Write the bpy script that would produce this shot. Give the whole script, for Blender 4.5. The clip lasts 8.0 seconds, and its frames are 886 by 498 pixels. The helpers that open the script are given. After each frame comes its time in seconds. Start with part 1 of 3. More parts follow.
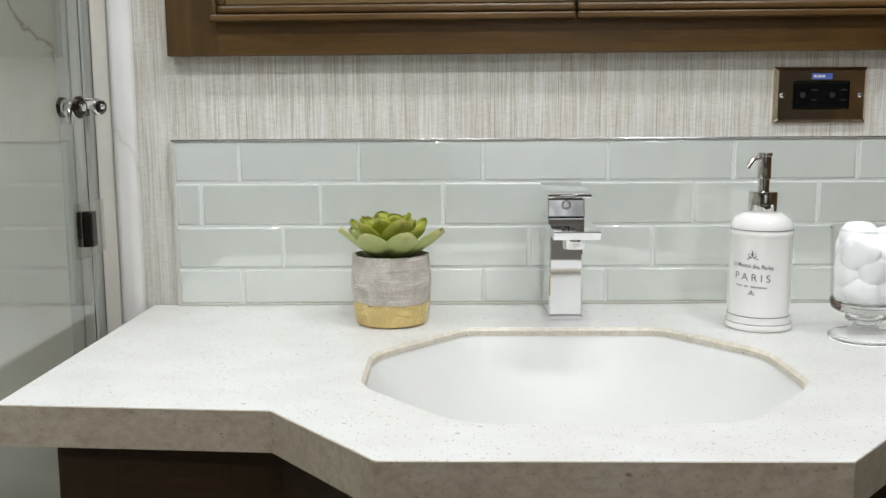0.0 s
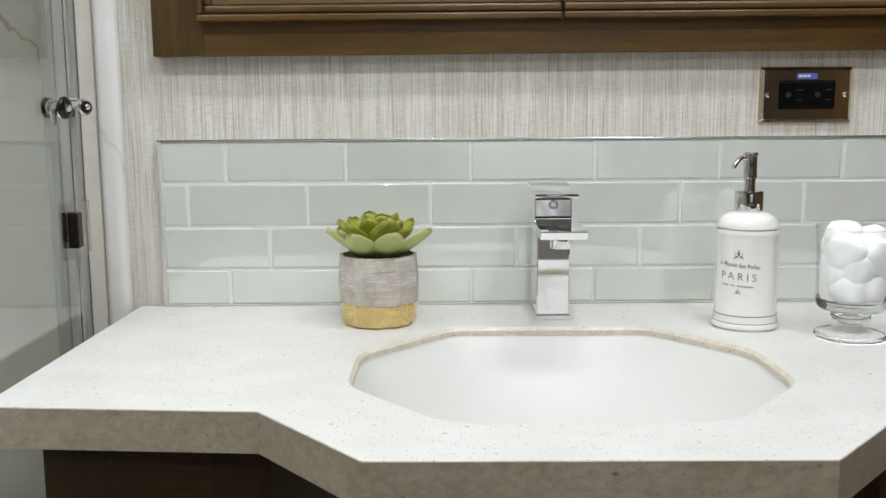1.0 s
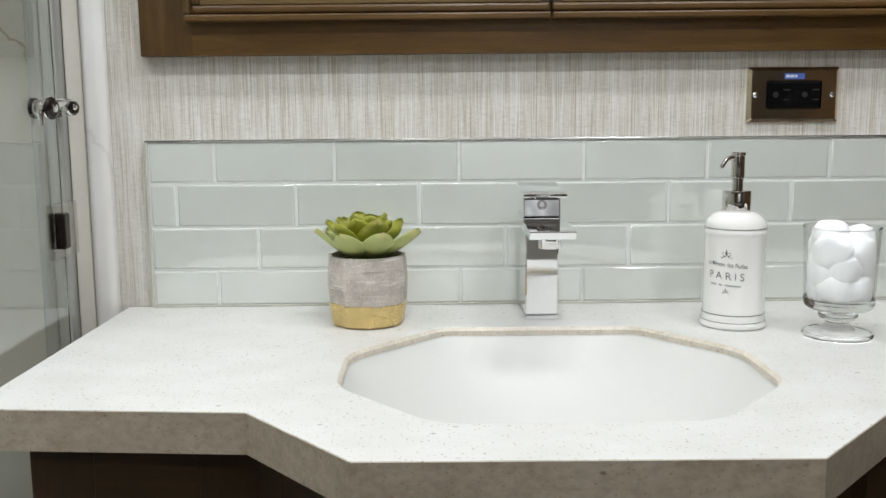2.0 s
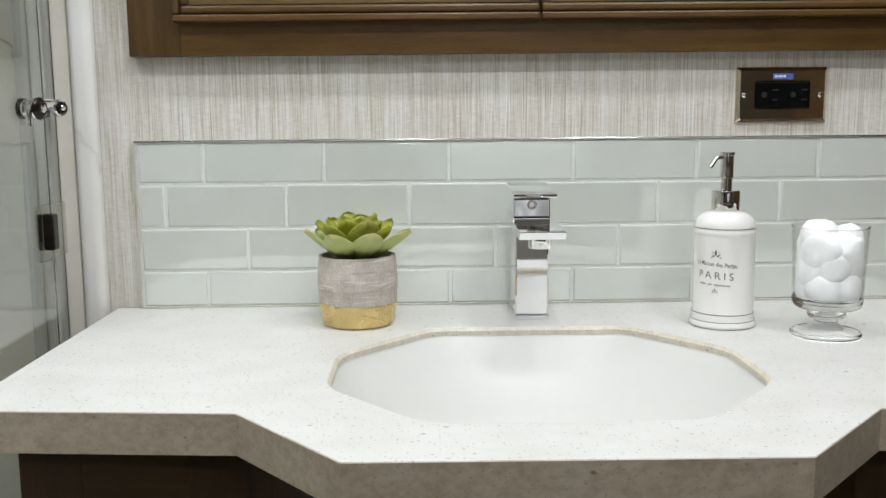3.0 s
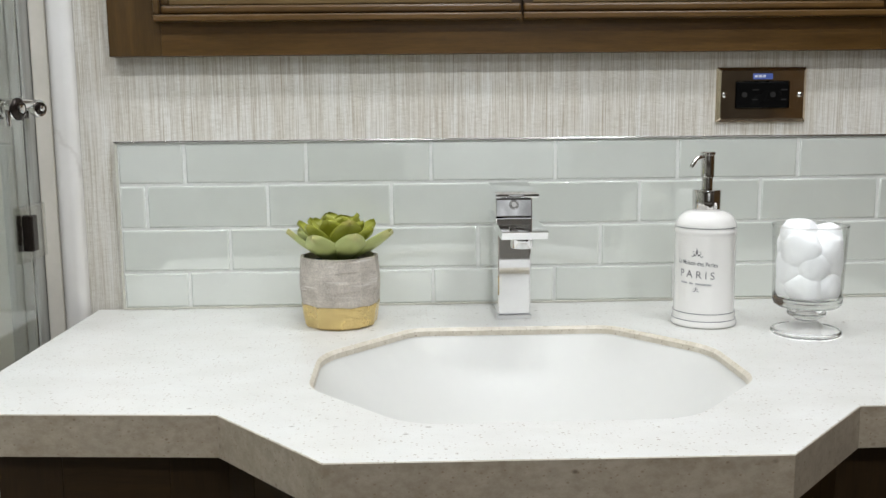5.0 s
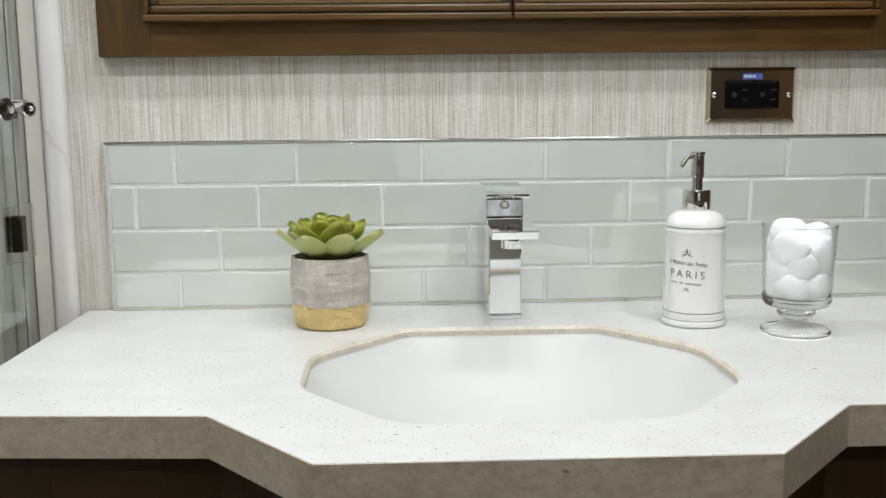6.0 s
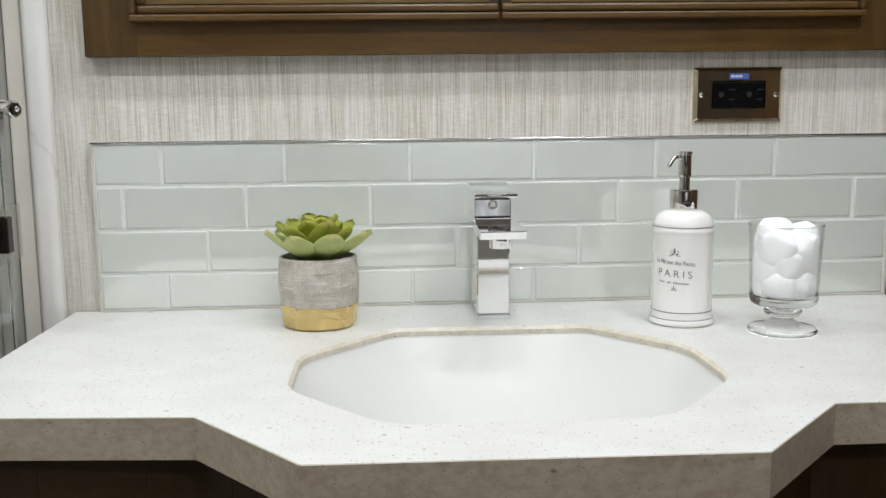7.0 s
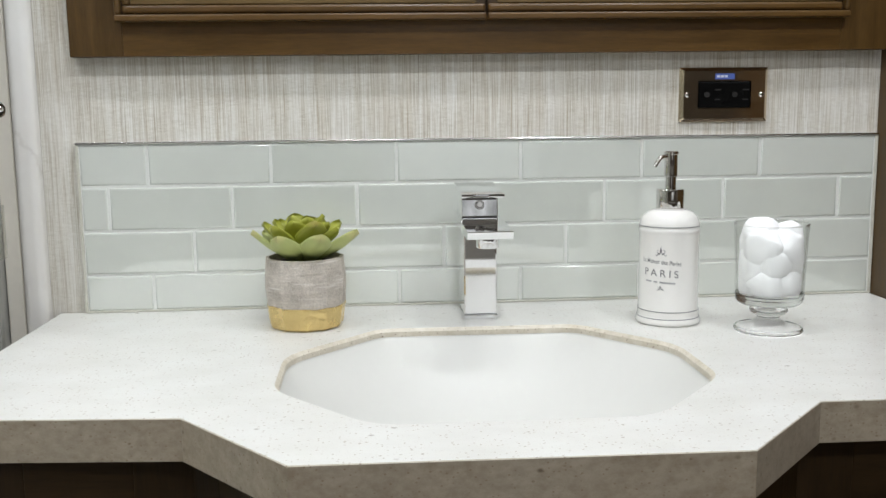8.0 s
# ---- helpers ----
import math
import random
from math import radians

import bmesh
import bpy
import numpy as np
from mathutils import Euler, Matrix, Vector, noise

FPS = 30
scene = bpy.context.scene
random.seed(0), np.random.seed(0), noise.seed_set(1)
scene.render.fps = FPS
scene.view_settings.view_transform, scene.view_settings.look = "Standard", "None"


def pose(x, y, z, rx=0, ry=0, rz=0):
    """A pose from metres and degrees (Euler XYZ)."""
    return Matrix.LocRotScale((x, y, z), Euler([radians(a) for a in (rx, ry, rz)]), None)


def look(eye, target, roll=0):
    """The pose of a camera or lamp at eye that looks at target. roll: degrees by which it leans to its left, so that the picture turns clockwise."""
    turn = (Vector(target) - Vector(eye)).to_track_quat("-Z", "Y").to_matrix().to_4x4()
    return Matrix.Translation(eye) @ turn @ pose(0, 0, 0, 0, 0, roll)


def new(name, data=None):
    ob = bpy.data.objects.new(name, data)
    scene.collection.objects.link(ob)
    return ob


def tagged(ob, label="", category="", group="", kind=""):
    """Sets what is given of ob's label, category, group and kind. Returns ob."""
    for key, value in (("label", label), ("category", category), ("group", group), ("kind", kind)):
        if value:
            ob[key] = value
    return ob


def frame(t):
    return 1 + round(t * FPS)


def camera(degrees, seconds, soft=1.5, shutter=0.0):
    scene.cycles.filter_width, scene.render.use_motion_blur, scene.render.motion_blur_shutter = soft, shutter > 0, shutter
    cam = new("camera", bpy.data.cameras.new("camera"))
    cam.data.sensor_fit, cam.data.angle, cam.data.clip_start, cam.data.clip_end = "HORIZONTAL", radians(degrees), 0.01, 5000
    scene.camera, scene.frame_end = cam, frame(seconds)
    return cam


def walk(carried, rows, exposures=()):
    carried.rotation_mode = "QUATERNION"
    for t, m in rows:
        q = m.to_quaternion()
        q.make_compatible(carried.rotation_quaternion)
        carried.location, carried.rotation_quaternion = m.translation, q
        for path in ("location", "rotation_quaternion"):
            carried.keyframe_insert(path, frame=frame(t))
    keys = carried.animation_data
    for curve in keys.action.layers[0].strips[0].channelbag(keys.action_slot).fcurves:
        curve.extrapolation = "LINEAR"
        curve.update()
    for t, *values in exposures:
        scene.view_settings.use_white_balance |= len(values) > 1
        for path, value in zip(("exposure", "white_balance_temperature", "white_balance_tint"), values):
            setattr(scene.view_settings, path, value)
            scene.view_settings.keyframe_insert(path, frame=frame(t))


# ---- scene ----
from mathutils.geometry import tessellate_polygon

cam = camera(50.3, 8.0)
# The camera stands on one spot and pans slowly to the right.
PATH = [
    (0.0, (-0.043, -1.172, 1.101), (-0.0540, 0.807, 0.8135), -0.32),
    (0.5, (-0.042, -1.172, 1.101), (-0.0405, 0.807, 0.8135), -0.35),
    (1.0, (-0.041, -1.172, 1.101), (-0.0290, 0.807, 0.8135), -0.38),
    (1.5, (-0.040, -1.172, 1.101), (-0.0180, 0.807, 0.8135), -0.40),
    (3.0, (-0.039, -1.172, 1.101), (0.0140, 0.807, 0.8138), -0.45),
    (3.5, (-0.039, -1.172, 1.101), (0.0222, 0.807, 0.8138), -0.46),
    (4.0, (-0.038, -1.172, 1.101), (0.0312, 0.807, 0.8138), -0.47),
    (4.5, (-0.038, -1.172, 1.101), (0.0410, 0.806, 0.8138), -0.49),
    (6.0, (-0.036, -1.172, 1.101), (0.0685, 0.805, 0.8138), -0.53),
    (6.5, (-0.036, -1.172, 1.101), (0.0800, 0.804, 0.8138), -0.55),
    (7.0, (-0.035, -1.172, 1.101), (0.0925, 0.803, 0.8138), -0.58),
    (7.5, (-0.034, -1.172, 1.101), (0.1055, 0.803, 0.8138), -0.60),
    (8.0, (-0.034, -1.172, 1.101), (0.1190, 0.801, 0.8138), -0.62),
]
walk(cam, [(t, look(eye, target, roll)) for t, eye, target, roll in PATH],
     [(0.0, 0.18), (8.0, 0.18)])

# ---- world and light ----
world = bpy.data.worlds.new("world")
scene.world = world
world.use_nodes = True
world.node_tree.nodes["Background"].inputs["Color"].default_value = (0.8, 0.85, 1.0, 1)
world.node_tree.nodes["Background"].inputs["Strength"].default_value = 0.02

CEIL = 2.06
# Unseen downlights, spots assumed; the two rear ones are added as front fill.
LAMPS = [(-0.95, -0.36, 2.0), (-0.42, -0.36, 0.7), (0.08, -0.36, 1.6), (0.34, -0.36, 1.5), (0.56, -0.36, 1.7), (-0.60, -0.80, 1.5), (0.05, -0.80, 4.1), (0.56, -0.80, 3.2), (-0.05, -1.75, 3.5), (0.60, -1.90, 6.5)]


# ---- building helpers ----
def link(name, bm, material, smooth=False, angle=None):
    me = bpy.data.meshes.new(name)
    bm.normal_update()
    bm.to_mesh(me)
    bm.free()
    for p in me.polygons:
        p.use_smooth = smooth
    if smooth and angle is not None:
        me.set_sharp_from_angle(angle=radians(angle))
    me.materials.append(material)
    return new(name, me)


def part(name, bm, material, parent, label="", smooth=False, angle=None):
    ob = link(name, bm, material, smooth, angle)
    ob.parent = parent
    if label:
        ob["label"] = label
    return ob


def thing(name, x, y, z, label, category, group="", kind="", turn=0):
    ob = new(name)
    ob.matrix_world = pose(x, y, z, 0, 0, turn)
    ob.empty_display_size = 0.02
    return tagged(ob, label, category, group, kind)


def box(x0, x1, y0, y1, z0, z1, bevel=0.0, seg=1, bm=None):
    bm = bm or bmesh.new()
    made = bmesh.ops.create_cube(bm, size=1.0)["verts"]
    for v in made:
        v.co = Vector(((x0, x1)[v.co.x > 0], (y0, y1)[v.co.y > 0], (z0, z1)[v.co.z > 0]))
    if bevel:
        edges = list({e for v in made for e in v.link_edges})
        bmesh.ops.bevel(bm, geom=edges, offset=bevel, segments=seg, affect="EDGES", profile=0.5)
    return bm


def lathe(profile, segs=48, bm=None, centre=(0, 0)):
    """Turns a list of (radius, height) round the z axis."""
    bm = bm or bmesh.new()
    rings = []
    for r, z in profile:
        if r < 1e-6:
            rings.append([bm.verts.new((centre[0], centre[1], z))])
        else:
            rings.append([bm.verts.new((centre[0] + r * math.cos(2 * math.pi * i / segs),
                                        centre[1] + r * math.sin(2 * math.pi * i / segs), z)) for i in range(segs)])
    for a, b in zip(rings, rings[1:]):
        for i in range(segs):
            j = (i + 1) % segs
            if len(a) == 1:
                bm.faces.new((a[0], b[j], b[i]))
            elif len(b) == 1:
                bm.faces.new((a[i], a[j], b[0]))
            else:
                bm.faces.new((a[i], a[j], b[j], b[i]))
    bmesh.ops.recalc_face_normals(bm, faces=bm.faces)
    return bm


def rounded(points, radius, seg=5):
    """A closed outline with its corners rounded."""
    out, n = [], len(points)
    radii = radius if isinstance(radius, (list, tuple)) else [radius] * n
    for i in range(n):
        p, a, b = Vector(points[i]), Vector(points[i - 1]), Vector(points[(i + 1) % n])
        if radii[i] <= 0:
            out.append(p)
            continue
        u, w = (a - p).normalized(), (b - p).normalized()
        half = u.angle(w) / 2
        d = radii[i] / math.tan(half)
        c = p + (u + w).normalized() * radii[i] / math.sin(half)
        s, e = p + u * d - c, p + w * d - c
        a0, a1 = math.atan2(s.y, s.x), math.atan2(e.y, e.x)
        da = (a1 - a0 + math.pi) % (2 * math.pi) - math.pi
        for k in range(seg + 1):
            out.append(c + Vector((math.cos(a0 + da * k / seg), math.sin(a0 + da * k / seg))) * radii[i])
    return out


def prism(points, z0, z1, bm=None):
    bm = bm or bmesh.new()
    low = [bm.verts.new((p[0], p[1], z0)) for p in points]
    top = [bm.verts.new((p[0], p[1], z1)) for p in points]
    n = len(points)
    for i in range(n):
        j = (i + 1) % n
        bm.faces.new((low[i], low[j], top[j], top[i]))
    bm.faces.new(top)
    bm.faces.new(low[::-1])
    bmesh.ops.recalc_face_normals(bm, faces=bm.faces)
    return bm


def tube(points, radius, segs=14, bm=None):
    """A round bar along a line of points."""
    bm = bm or bmesh.new()
    pts, rings = [Vector(p) for p in points], []
    for i, p in enumerate(pts):
        d = (pts[min(i + 1, len(pts) - 1)] - pts[max(i - 1, 0)]).normalized()
        side = d.orthogonal().normalized() if i == 0 else (side - d * side.dot(d)).normalized()
        up = d.cross(side)
        r = radius[i] if isinstance(radius, (list, tuple)) else radius
        rings.append([bm.verts.new(p + (side * math.cos(2 * math.pi * k / segs) + up * math.sin(2 * math.pi * k / segs)) * r) for k in range(segs)])
    for a, b in zip(rings, rings[1:]):
        for k in range(segs):
            bm.faces.new((a[k], a[(k + 1) % segs], b[(k + 1) % segs], b[k]))
    bm.faces.new(rings[0][::-1])
    bm.faces.new(rings[-1])
    bmesh.ops.recalc_face_normals(bm, faces=bm.faces)
    return bm


# ---- materials ----
def base_mat(name, colour, rough=0.5, metal=0.0, **more):
    m = bpy.data.materials.new(name)
    m.use_nodes = True
    b = m.node_tree.nodes["Principled BSDF"]
    b.inputs["Base Color"].default_value = (*colour, 1)
    b.inputs["Roughness"].default_value = rough
    b.inputs["Metallic"].default_value = metal
    for key, value in more.items():
        b.inputs[key.replace("_", " ")].default_value = value
    return m, m.node_tree, b


def node(tree, kind, **values):
    n = tree.nodes.new(kind)
    for key, value in values.items():
        n.inputs[key.replace("_", " ")].default_value = value
    return n


def coords(tree, scale=(1, 1, 1), rot=(0, 0, 0), rand=False):
    t = tree.nodes.new("ShaderNodeTexCoord")
    m = tree.nodes.new("ShaderNodeMapping")
    m.inputs["Scale"].default_value = scale
    m.inputs["Rotation"].default_value = [radians(a) for a in rot]
    tree.links.new(t.outputs["Object"], m.inputs["Vector"])
    if rand:
        info = tree.nodes.new("ShaderNodeObjectInfo")
        mul = tree.nodes.new("ShaderNodeMath")
        mul.operation = "MULTIPLY"
        mul.inputs[1].default_value = 37.0
        tree.links.new(info.outputs["Random"], mul.inputs[0])
        tree.links.new(mul.outputs[0], m.inputs["Location"])
    return m.outputs["Vector"]


def noise_tex(tree, vec, scale, detail=4, rough=0.55, distortion=0.0):
    n = node(tree, "ShaderNodeTexNoise", Scale=scale, Detail=detail, Roughness=rough, Distortion=distortion)
    tree.links.new(vec, n.inputs["Vector"])
    return n.outputs["Fac"]


def ramp(tree, fac, stops):
    r = tree.nodes.new("ShaderNodeValToRGB")
    while len(r.color_ramp.elements) < len(stops):
        r.color_ramp.elements.new(0.5)
    for e, (pos, c) in zip(r.color_ramp.elements, stops):
        e.position = pos
        e.color = (*c, 1) if isinstance(c, tuple) else (c, c, c, 1)
    tree.links.new(fac, r.inputs["Fac"])
    return r.outputs["Color"]


def mix(tree, fac, a, b, mode="MIX"):
    n = tree.nodes.new("ShaderNodeMix")
    n.data_type, n.blend_type = "RGBA", mode
    for sock, value in ((n.inputs[0], fac), (n.inputs[6], a), (n.inputs[7], b)):
        if isinstance(value, (int, float)):
            sock.default_value = value
        elif isinstance(value, tuple):
            sock.default_value = (*value, 1)
        else:
            tree.links.new(value, sock)
    return n.outputs[2]


def bump(tree, b, height, strength=0.2, distance=0.001):
    n = node(tree, "ShaderNodeBump", Strength=strength, Distance=distance)
    tree.links.new(height, n.inputs["Height"])
    tree.links.new(n.outputs["Normal"], b.inputs["Normal"])


def wood(name, dark, light, axis="x", rough=0.38):
    m, t, b = base_mat(name, dark, rough, Coat_Weight=0.1, Coat_Roughness=0.25, Specular_IOR_Level=0.35)
    sc = {"x": (1.2, 14, 14), "z": (14, 14, 1.2), "y": (14, 1.2, 14)}[axis]
    v = coords(t, sc, rand=True)
    g = noise_tex(t, v, 6, 8, 0.65, 0.6)
    fine = noise_tex(t, coords(t, tuple(5 * s for s in sc), rand=True), 9, 3)
    blot = noise_tex(t, coords(t, (1, 1, 1), rand=True), 11, 3)
    c = ramp(t, g, [(0.2, dark), (0.85, light)])
    c = mix(t, 0.35, c, ramp(t, fine, [(0.35, 0.45), (0.7, 1.0)]), "MULTIPLY")
    c = mix(t, 0.4, c, ramp(t, blot, [(0.3, 0.6), (0.75, 1.0)]), "MULTIPLY")
    t.links.new(c, b.inputs["Base Color"])
    t.links.new(ramp(t, g, [(0.3, rough - 0.08), (0.8, rough + 0.1)]), b.inputs["Roughness"])
    bump(t, b, fine, 0.12, 0.0006)
    return m


WOOD = wood("walnut_stain_across", (0.068, 0.034, 0.0080), (0.165, 0.084, 0.0195), "x")
WOOD_LIGHT = wood("golden_stain_across", (0.11, 0.065, 0.022), (0.20, 0.125, 0.045), "x")
WOOD_UP = wood("walnut_stain_upright", (0.056, 0.029, 0.0072), (0.122, 0.064, 0.0155), "z")
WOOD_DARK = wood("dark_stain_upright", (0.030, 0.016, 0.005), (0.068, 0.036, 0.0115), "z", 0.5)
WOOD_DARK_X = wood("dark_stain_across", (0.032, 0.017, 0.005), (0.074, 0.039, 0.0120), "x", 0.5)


def grasscloth():
    m, t, b = base_mat("grasscloth_paper", (0.6, 0.56, 0.48), 0.85)
    wide = noise_tex(t, coords(t, (70, 70, 0.9)), 1.0, 5, 0.6)
    thread = noise_tex(t, coords(t, (560, 560, 3.5)), 1.0, 4, 0.65)
    fine = noise_tex(t, coords(t, (1200, 1200, 14)), 1.0, 2, 0.6)
    weft = noise_tex(t, coords(t, (110, 110, 800)), 1.0, 3, 0.6)
    patch = noise_tex(t, coords(t, (30, 30, 6)), 1.0, 3, 0.5)
    c = ramp(t, wide, [(0.28, (0.65, 0.615, 0.545)), (0.44, (0.685, 0.665, 0.61)), (0.62, (0.73, 0.72, 0.68))])
    c = mix(t, 0.66, c, ramp(t, thread, [(0.32, (0.52, 0.46, 0.37)), (0.44, (0.84, 0.805, 0.74)), (0.55, (1, 1, 1))]), "MULTIPLY")
    c = mix(t, 0.72, c, ramp(t, fine, [(0.36, (0.60, 0.53, 0.43)), (0.52, (1, 1, 1))]), "MULTIPLY")
    c = mix(t, 0.8, c, ramp(t, weft, [(0.32, (0.80, 0.78, 0.74)), (0.6, (1, 1, 1))]), "MULTIPLY")
    c = mix(t, ramp(t, patch, [(0.5, 0.0), (0.75, 0.45)]), c, (0.80, 0.79, 0.76))
    t.links.new(c, b.inputs["Base Color"])
    bump(t, b, mix(t, 0.5, thread, weft), 0.5, 0.0008)
    return m


PAPER = grasscloth()


def quartz(name, low, mid, high, gloss, mottle=0.15, marks=1.0):
    m, t, b = base_mat(name, mid, gloss, Specular_IOR_Level=0.45)
    cloud = noise_tex(t, coords(t, (9, 14, 14)), 1.6, 3, 0.5)
    c = ramp(t, cloud, [(0.3, low), (0.5, mid), (0.72, high)])
    grain = noise_tex(t, coords(t, (0.7, 1, 1)), 130, 5, 0.7)
    c = mix(t, mottle, c, ramp(t, grain, [(0.36, low), (0.62, high)]))
    c = mix(t, mottle, c, ramp(t, noise_tex(t, coords(t), 34, 4, 0.6), [(0.34, 0.84), (0.6, 1.0)]), "MULTIPLY")
    for scale, lim, share, col, amount in ((700, 0.20, 0.60, (0.42, 0.35, 0.27), 0.30 * marks), (360, 0.16, 0.66, (0.28, 0.20, 0.13), 0.78 * marks), (190, 0.10, 0.82, (0.22, 0.155, 0.095), 0.80 * marks), (80, 0.055, 0.86, (0.16, 0.12, 0.08), 0.90)):
        v = node(t, "ShaderNodeTexVoronoi", Scale=scale, Randomness=1.0)
        t.links.new(coords(t, (0.7, 1, 1)), v.inputs["Vector"])
        sep = t.nodes.new("ShaderNodeSeparateColor")
        t.links.new(v.outputs["Color"], sep.inputs[0])
        sel = ramp(t, sep.outputs[0], [(share, 0.0), (share + 0.12, amount)])
        spot = ramp(t, v.outputs["Distance"], [(lim, 1.0), (lim + 0.12, 0.0)])
        c = mix(t, mix(t, 1.0, spot, sel, "MULTIPLY"), c, col)
    t.links.new(c, b.inputs["Base Color"])
    bump(t, b, noise_tex(t, coords(t), 160, 3), 0.03, 0.0004)
    return m


STONE = quartz("speckled_solid_surface", (0.63, 0.62, 0.58), (0.665, 0.655, 0.62), (0.69, 0.685, 0.655), 0.30)
# Tan cut stone twice: shade painted into the edge, bounced light into the rim.
STONE_CUT_SHADED = quartz("speckled_cut_edge_shaded", (0.34, 0.275, 0.195), (0.43, 0.36, 0.27), (0.50, 0.435, 0.34), 0.42, 0.6)
STONE_RIM_LIT = quartz("speckled_sink_rim_lit", (0.56, 0.50, 0.39), (0.66, 0.605, 0.50), (0.74, 0.69, 0.595), 0.42, 0.6)


def marble(name, low, high, vein_depth, offset, wander):
    """Pale stone with a few slanting veins."""
    m, t, b = base_mat(name, high, 0.18)
    tc = t.nodes.new("ShaderNodeTexCoord")
    dot = t.nodes.new("ShaderNodeVectorMath")
    dot.operation, dot.inputs[1].default_value = "DOT_PRODUCT", (0.875, 0.25, 0.484)
    t.links.new(tc.outputs["Object"], dot.inputs[0])
    cloud = noise_tex(t, coords(t), 6, 6)
    wave = noise_tex(t, coords(t, (1, 1, 1), (0, 15, 0)), 7.5, 6, 0.62)
    c = ramp(t, cloud, [(0.3, low), (0.7, high)])
    for shift, width, depth in ((offset, 0.0045, vein_depth), (offset + 0.115, 0.0028, vein_depth * 0.2), (offset - 0.21, 0.0035, vein_depth * 0.3), (offset - 0.5, 0.004, vein_depth)):
        bend = node(t, "ShaderNodeMath")
        bend.operation, bend.inputs[1].default_value = "MULTIPLY_ADD", wander
        bend.inputs[2].default_value = shift - wander * 0.5
        t.links.new(wave, bend.inputs[0])
        add = node(t, "ShaderNodeMath")
        add.operation = "ADD"
        t.links.new(dot.outputs["Value"], add.inputs[0])
        t.links.new(bend.outputs[0], add.inputs[1])
        dist = node(t, "ShaderNodeMath")
        dist.operation = "ABSOLUTE"
        t.links.new(add.outputs[0], dist.inputs[0])
        f = node(t, "ShaderNodeMapRange", From_Min=0.0, From_Max=width, To_Min=depth, To_Max=0.0)
        t.links.new(dist.outputs[0], f.inputs["Value"])
        c = mix(t, f.outputs[0], c, (0.22, 0.17, 0.12))
    t.links.new(c, b.inputs["Base Color"])
    return m


MARBLE = marble("veined_marble", (0.545, 0.535, 0.47), (0.62, 0.605, 0.54), 0.75, -0.062, 0.16)
MARBLE_WHITE = marble("white_marble", (0.76, 0.735, 0.70), (0.88, 0.87, 0.845), 0.16, -0.12, 0.10)


def glass_tile():
    m, t, b = base_mat("sage_glass_tile", (0.60, 0.63, 0.585), 0.02, IOR=2.1, Coat_Weight=1.0, Coat_Roughness=0.015, Coat_IOR=1.5)
    info = t.nodes.new("ShaderNodeObjectInfo")
    n = noise_tex(t, coords(t, (1, 1, 1), rand=True), 22, 3)
    c = ramp(t, info.outputs["Random"], [(0.0, (0.62, 0.645, 0.59)), (0.5, (0.65, 0.675, 0.62)), (1.0, (0.68, 0.70, 0.65))])
    c = mix(t, 0.35, c, ramp(t, n, [(0.3, 0.88), (0.7, 1.0)]), "MULTIPLY")
    t.links.new(c, b.inputs["Base Color"])
    bump(t, b, noise_tex(t, coords(t, (1, 1, 1), rand=True), 14, 1), 0.06, 0.0012)
    return m


TILE = glass_tile()


def plain(name, colour, rough=0.5, metal=0.0, vary=0.12, scale=30, bumpy=0.0, **more):
    """One colour with slow and fine variation."""
    m, t, b = base_mat(name, colour, rough, metal, **more)
    slow, fine = noise_tex(t, coords(t), scale, 4), noise_tex(t, coords(t), scale * 9, 3)
    c = mix(t, 1.0, colour, ramp(t, slow, [(0.3, 1 - vary), (0.7, 1.0)]), "MULTIPLY")
    c = mix(t, 0.5, c, ramp(t, fine, [(0.3, 1 - vary), (0.7, 1.0)]), "MULTIPLY")
    t.links.new(c, b.inputs["Base Color"])
    t.links.new(ramp(t, slow, [(0.3, max(rough - 0.04, 0.01)), (0.7, rough + 0.05)]), b.inputs["Roughness"])
    if bumpy:
        bump(t, b, fine, bumpy, 0.001)
    return m


GROUT = plain("pale_grout", (0.73, 0.74, 0.70), 0.7, vary=0.12, scale=40, bumpy=0.3)
CAULK = plain("clear_caulk", (0.62, 0.60, 0.52), 0.35, vary=0.15, scale=60)
CHROME = plain("polished_chrome", (0.90, 0.90, 0.91), 0.035, 1.0, vary=0.03, scale=8)
TRIM = plain("satin_metal_trim", (0.62, 0.61, 0.60), 0.20, 1.0, vary=0.08, scale=15)
NICKEL = plain("polished_nickel", (0.72, 0.70, 0.68), 0.06, 1.0, vary=0.05, scale=20)
PLATE = plain("smoked_steel_plate", (0.72, 0.60, 0.46), 0.13, 1.0, vary=0.05, scale=30)
BLACK = plain("black_plastic", (0.004, 0.004, 0.004), 0.25, vary=0.1, Specular_IOR_Level=0.12)
SLOT = plain("slot_plastic", (0.014, 0.013, 0.012), 0.5, vary=0.1)
PORCELAIN = plain("white_glazed_ceramic", (0.84, 0.822, 0.785), 0.09, vary=0.02, scale=12, Coat_Weight=0.6, Coat_Roughness=0.04)
SINK = plain("white_sink_glaze", (0.62, 0.615, 0.582), 0.45, vary=0.02, scale=8)
GREY_LINE = plain("grey_print", (0.16, 0.16, 0.165), 0.4, vary=0.1, scale=200)
PALE_INK = plain("pale_grey_print", (0.42, 0.42, 0.42), 0.4, vary=0.1, scale=200)
GOLD = plain("gold_leaf_paint", (0.80, 0.61, 0.27), 0.24, 0.85, vary=0.22, scale=45, bumpy=0.12)
b = GOLD.node_tree.nodes["Principled BSDF"]
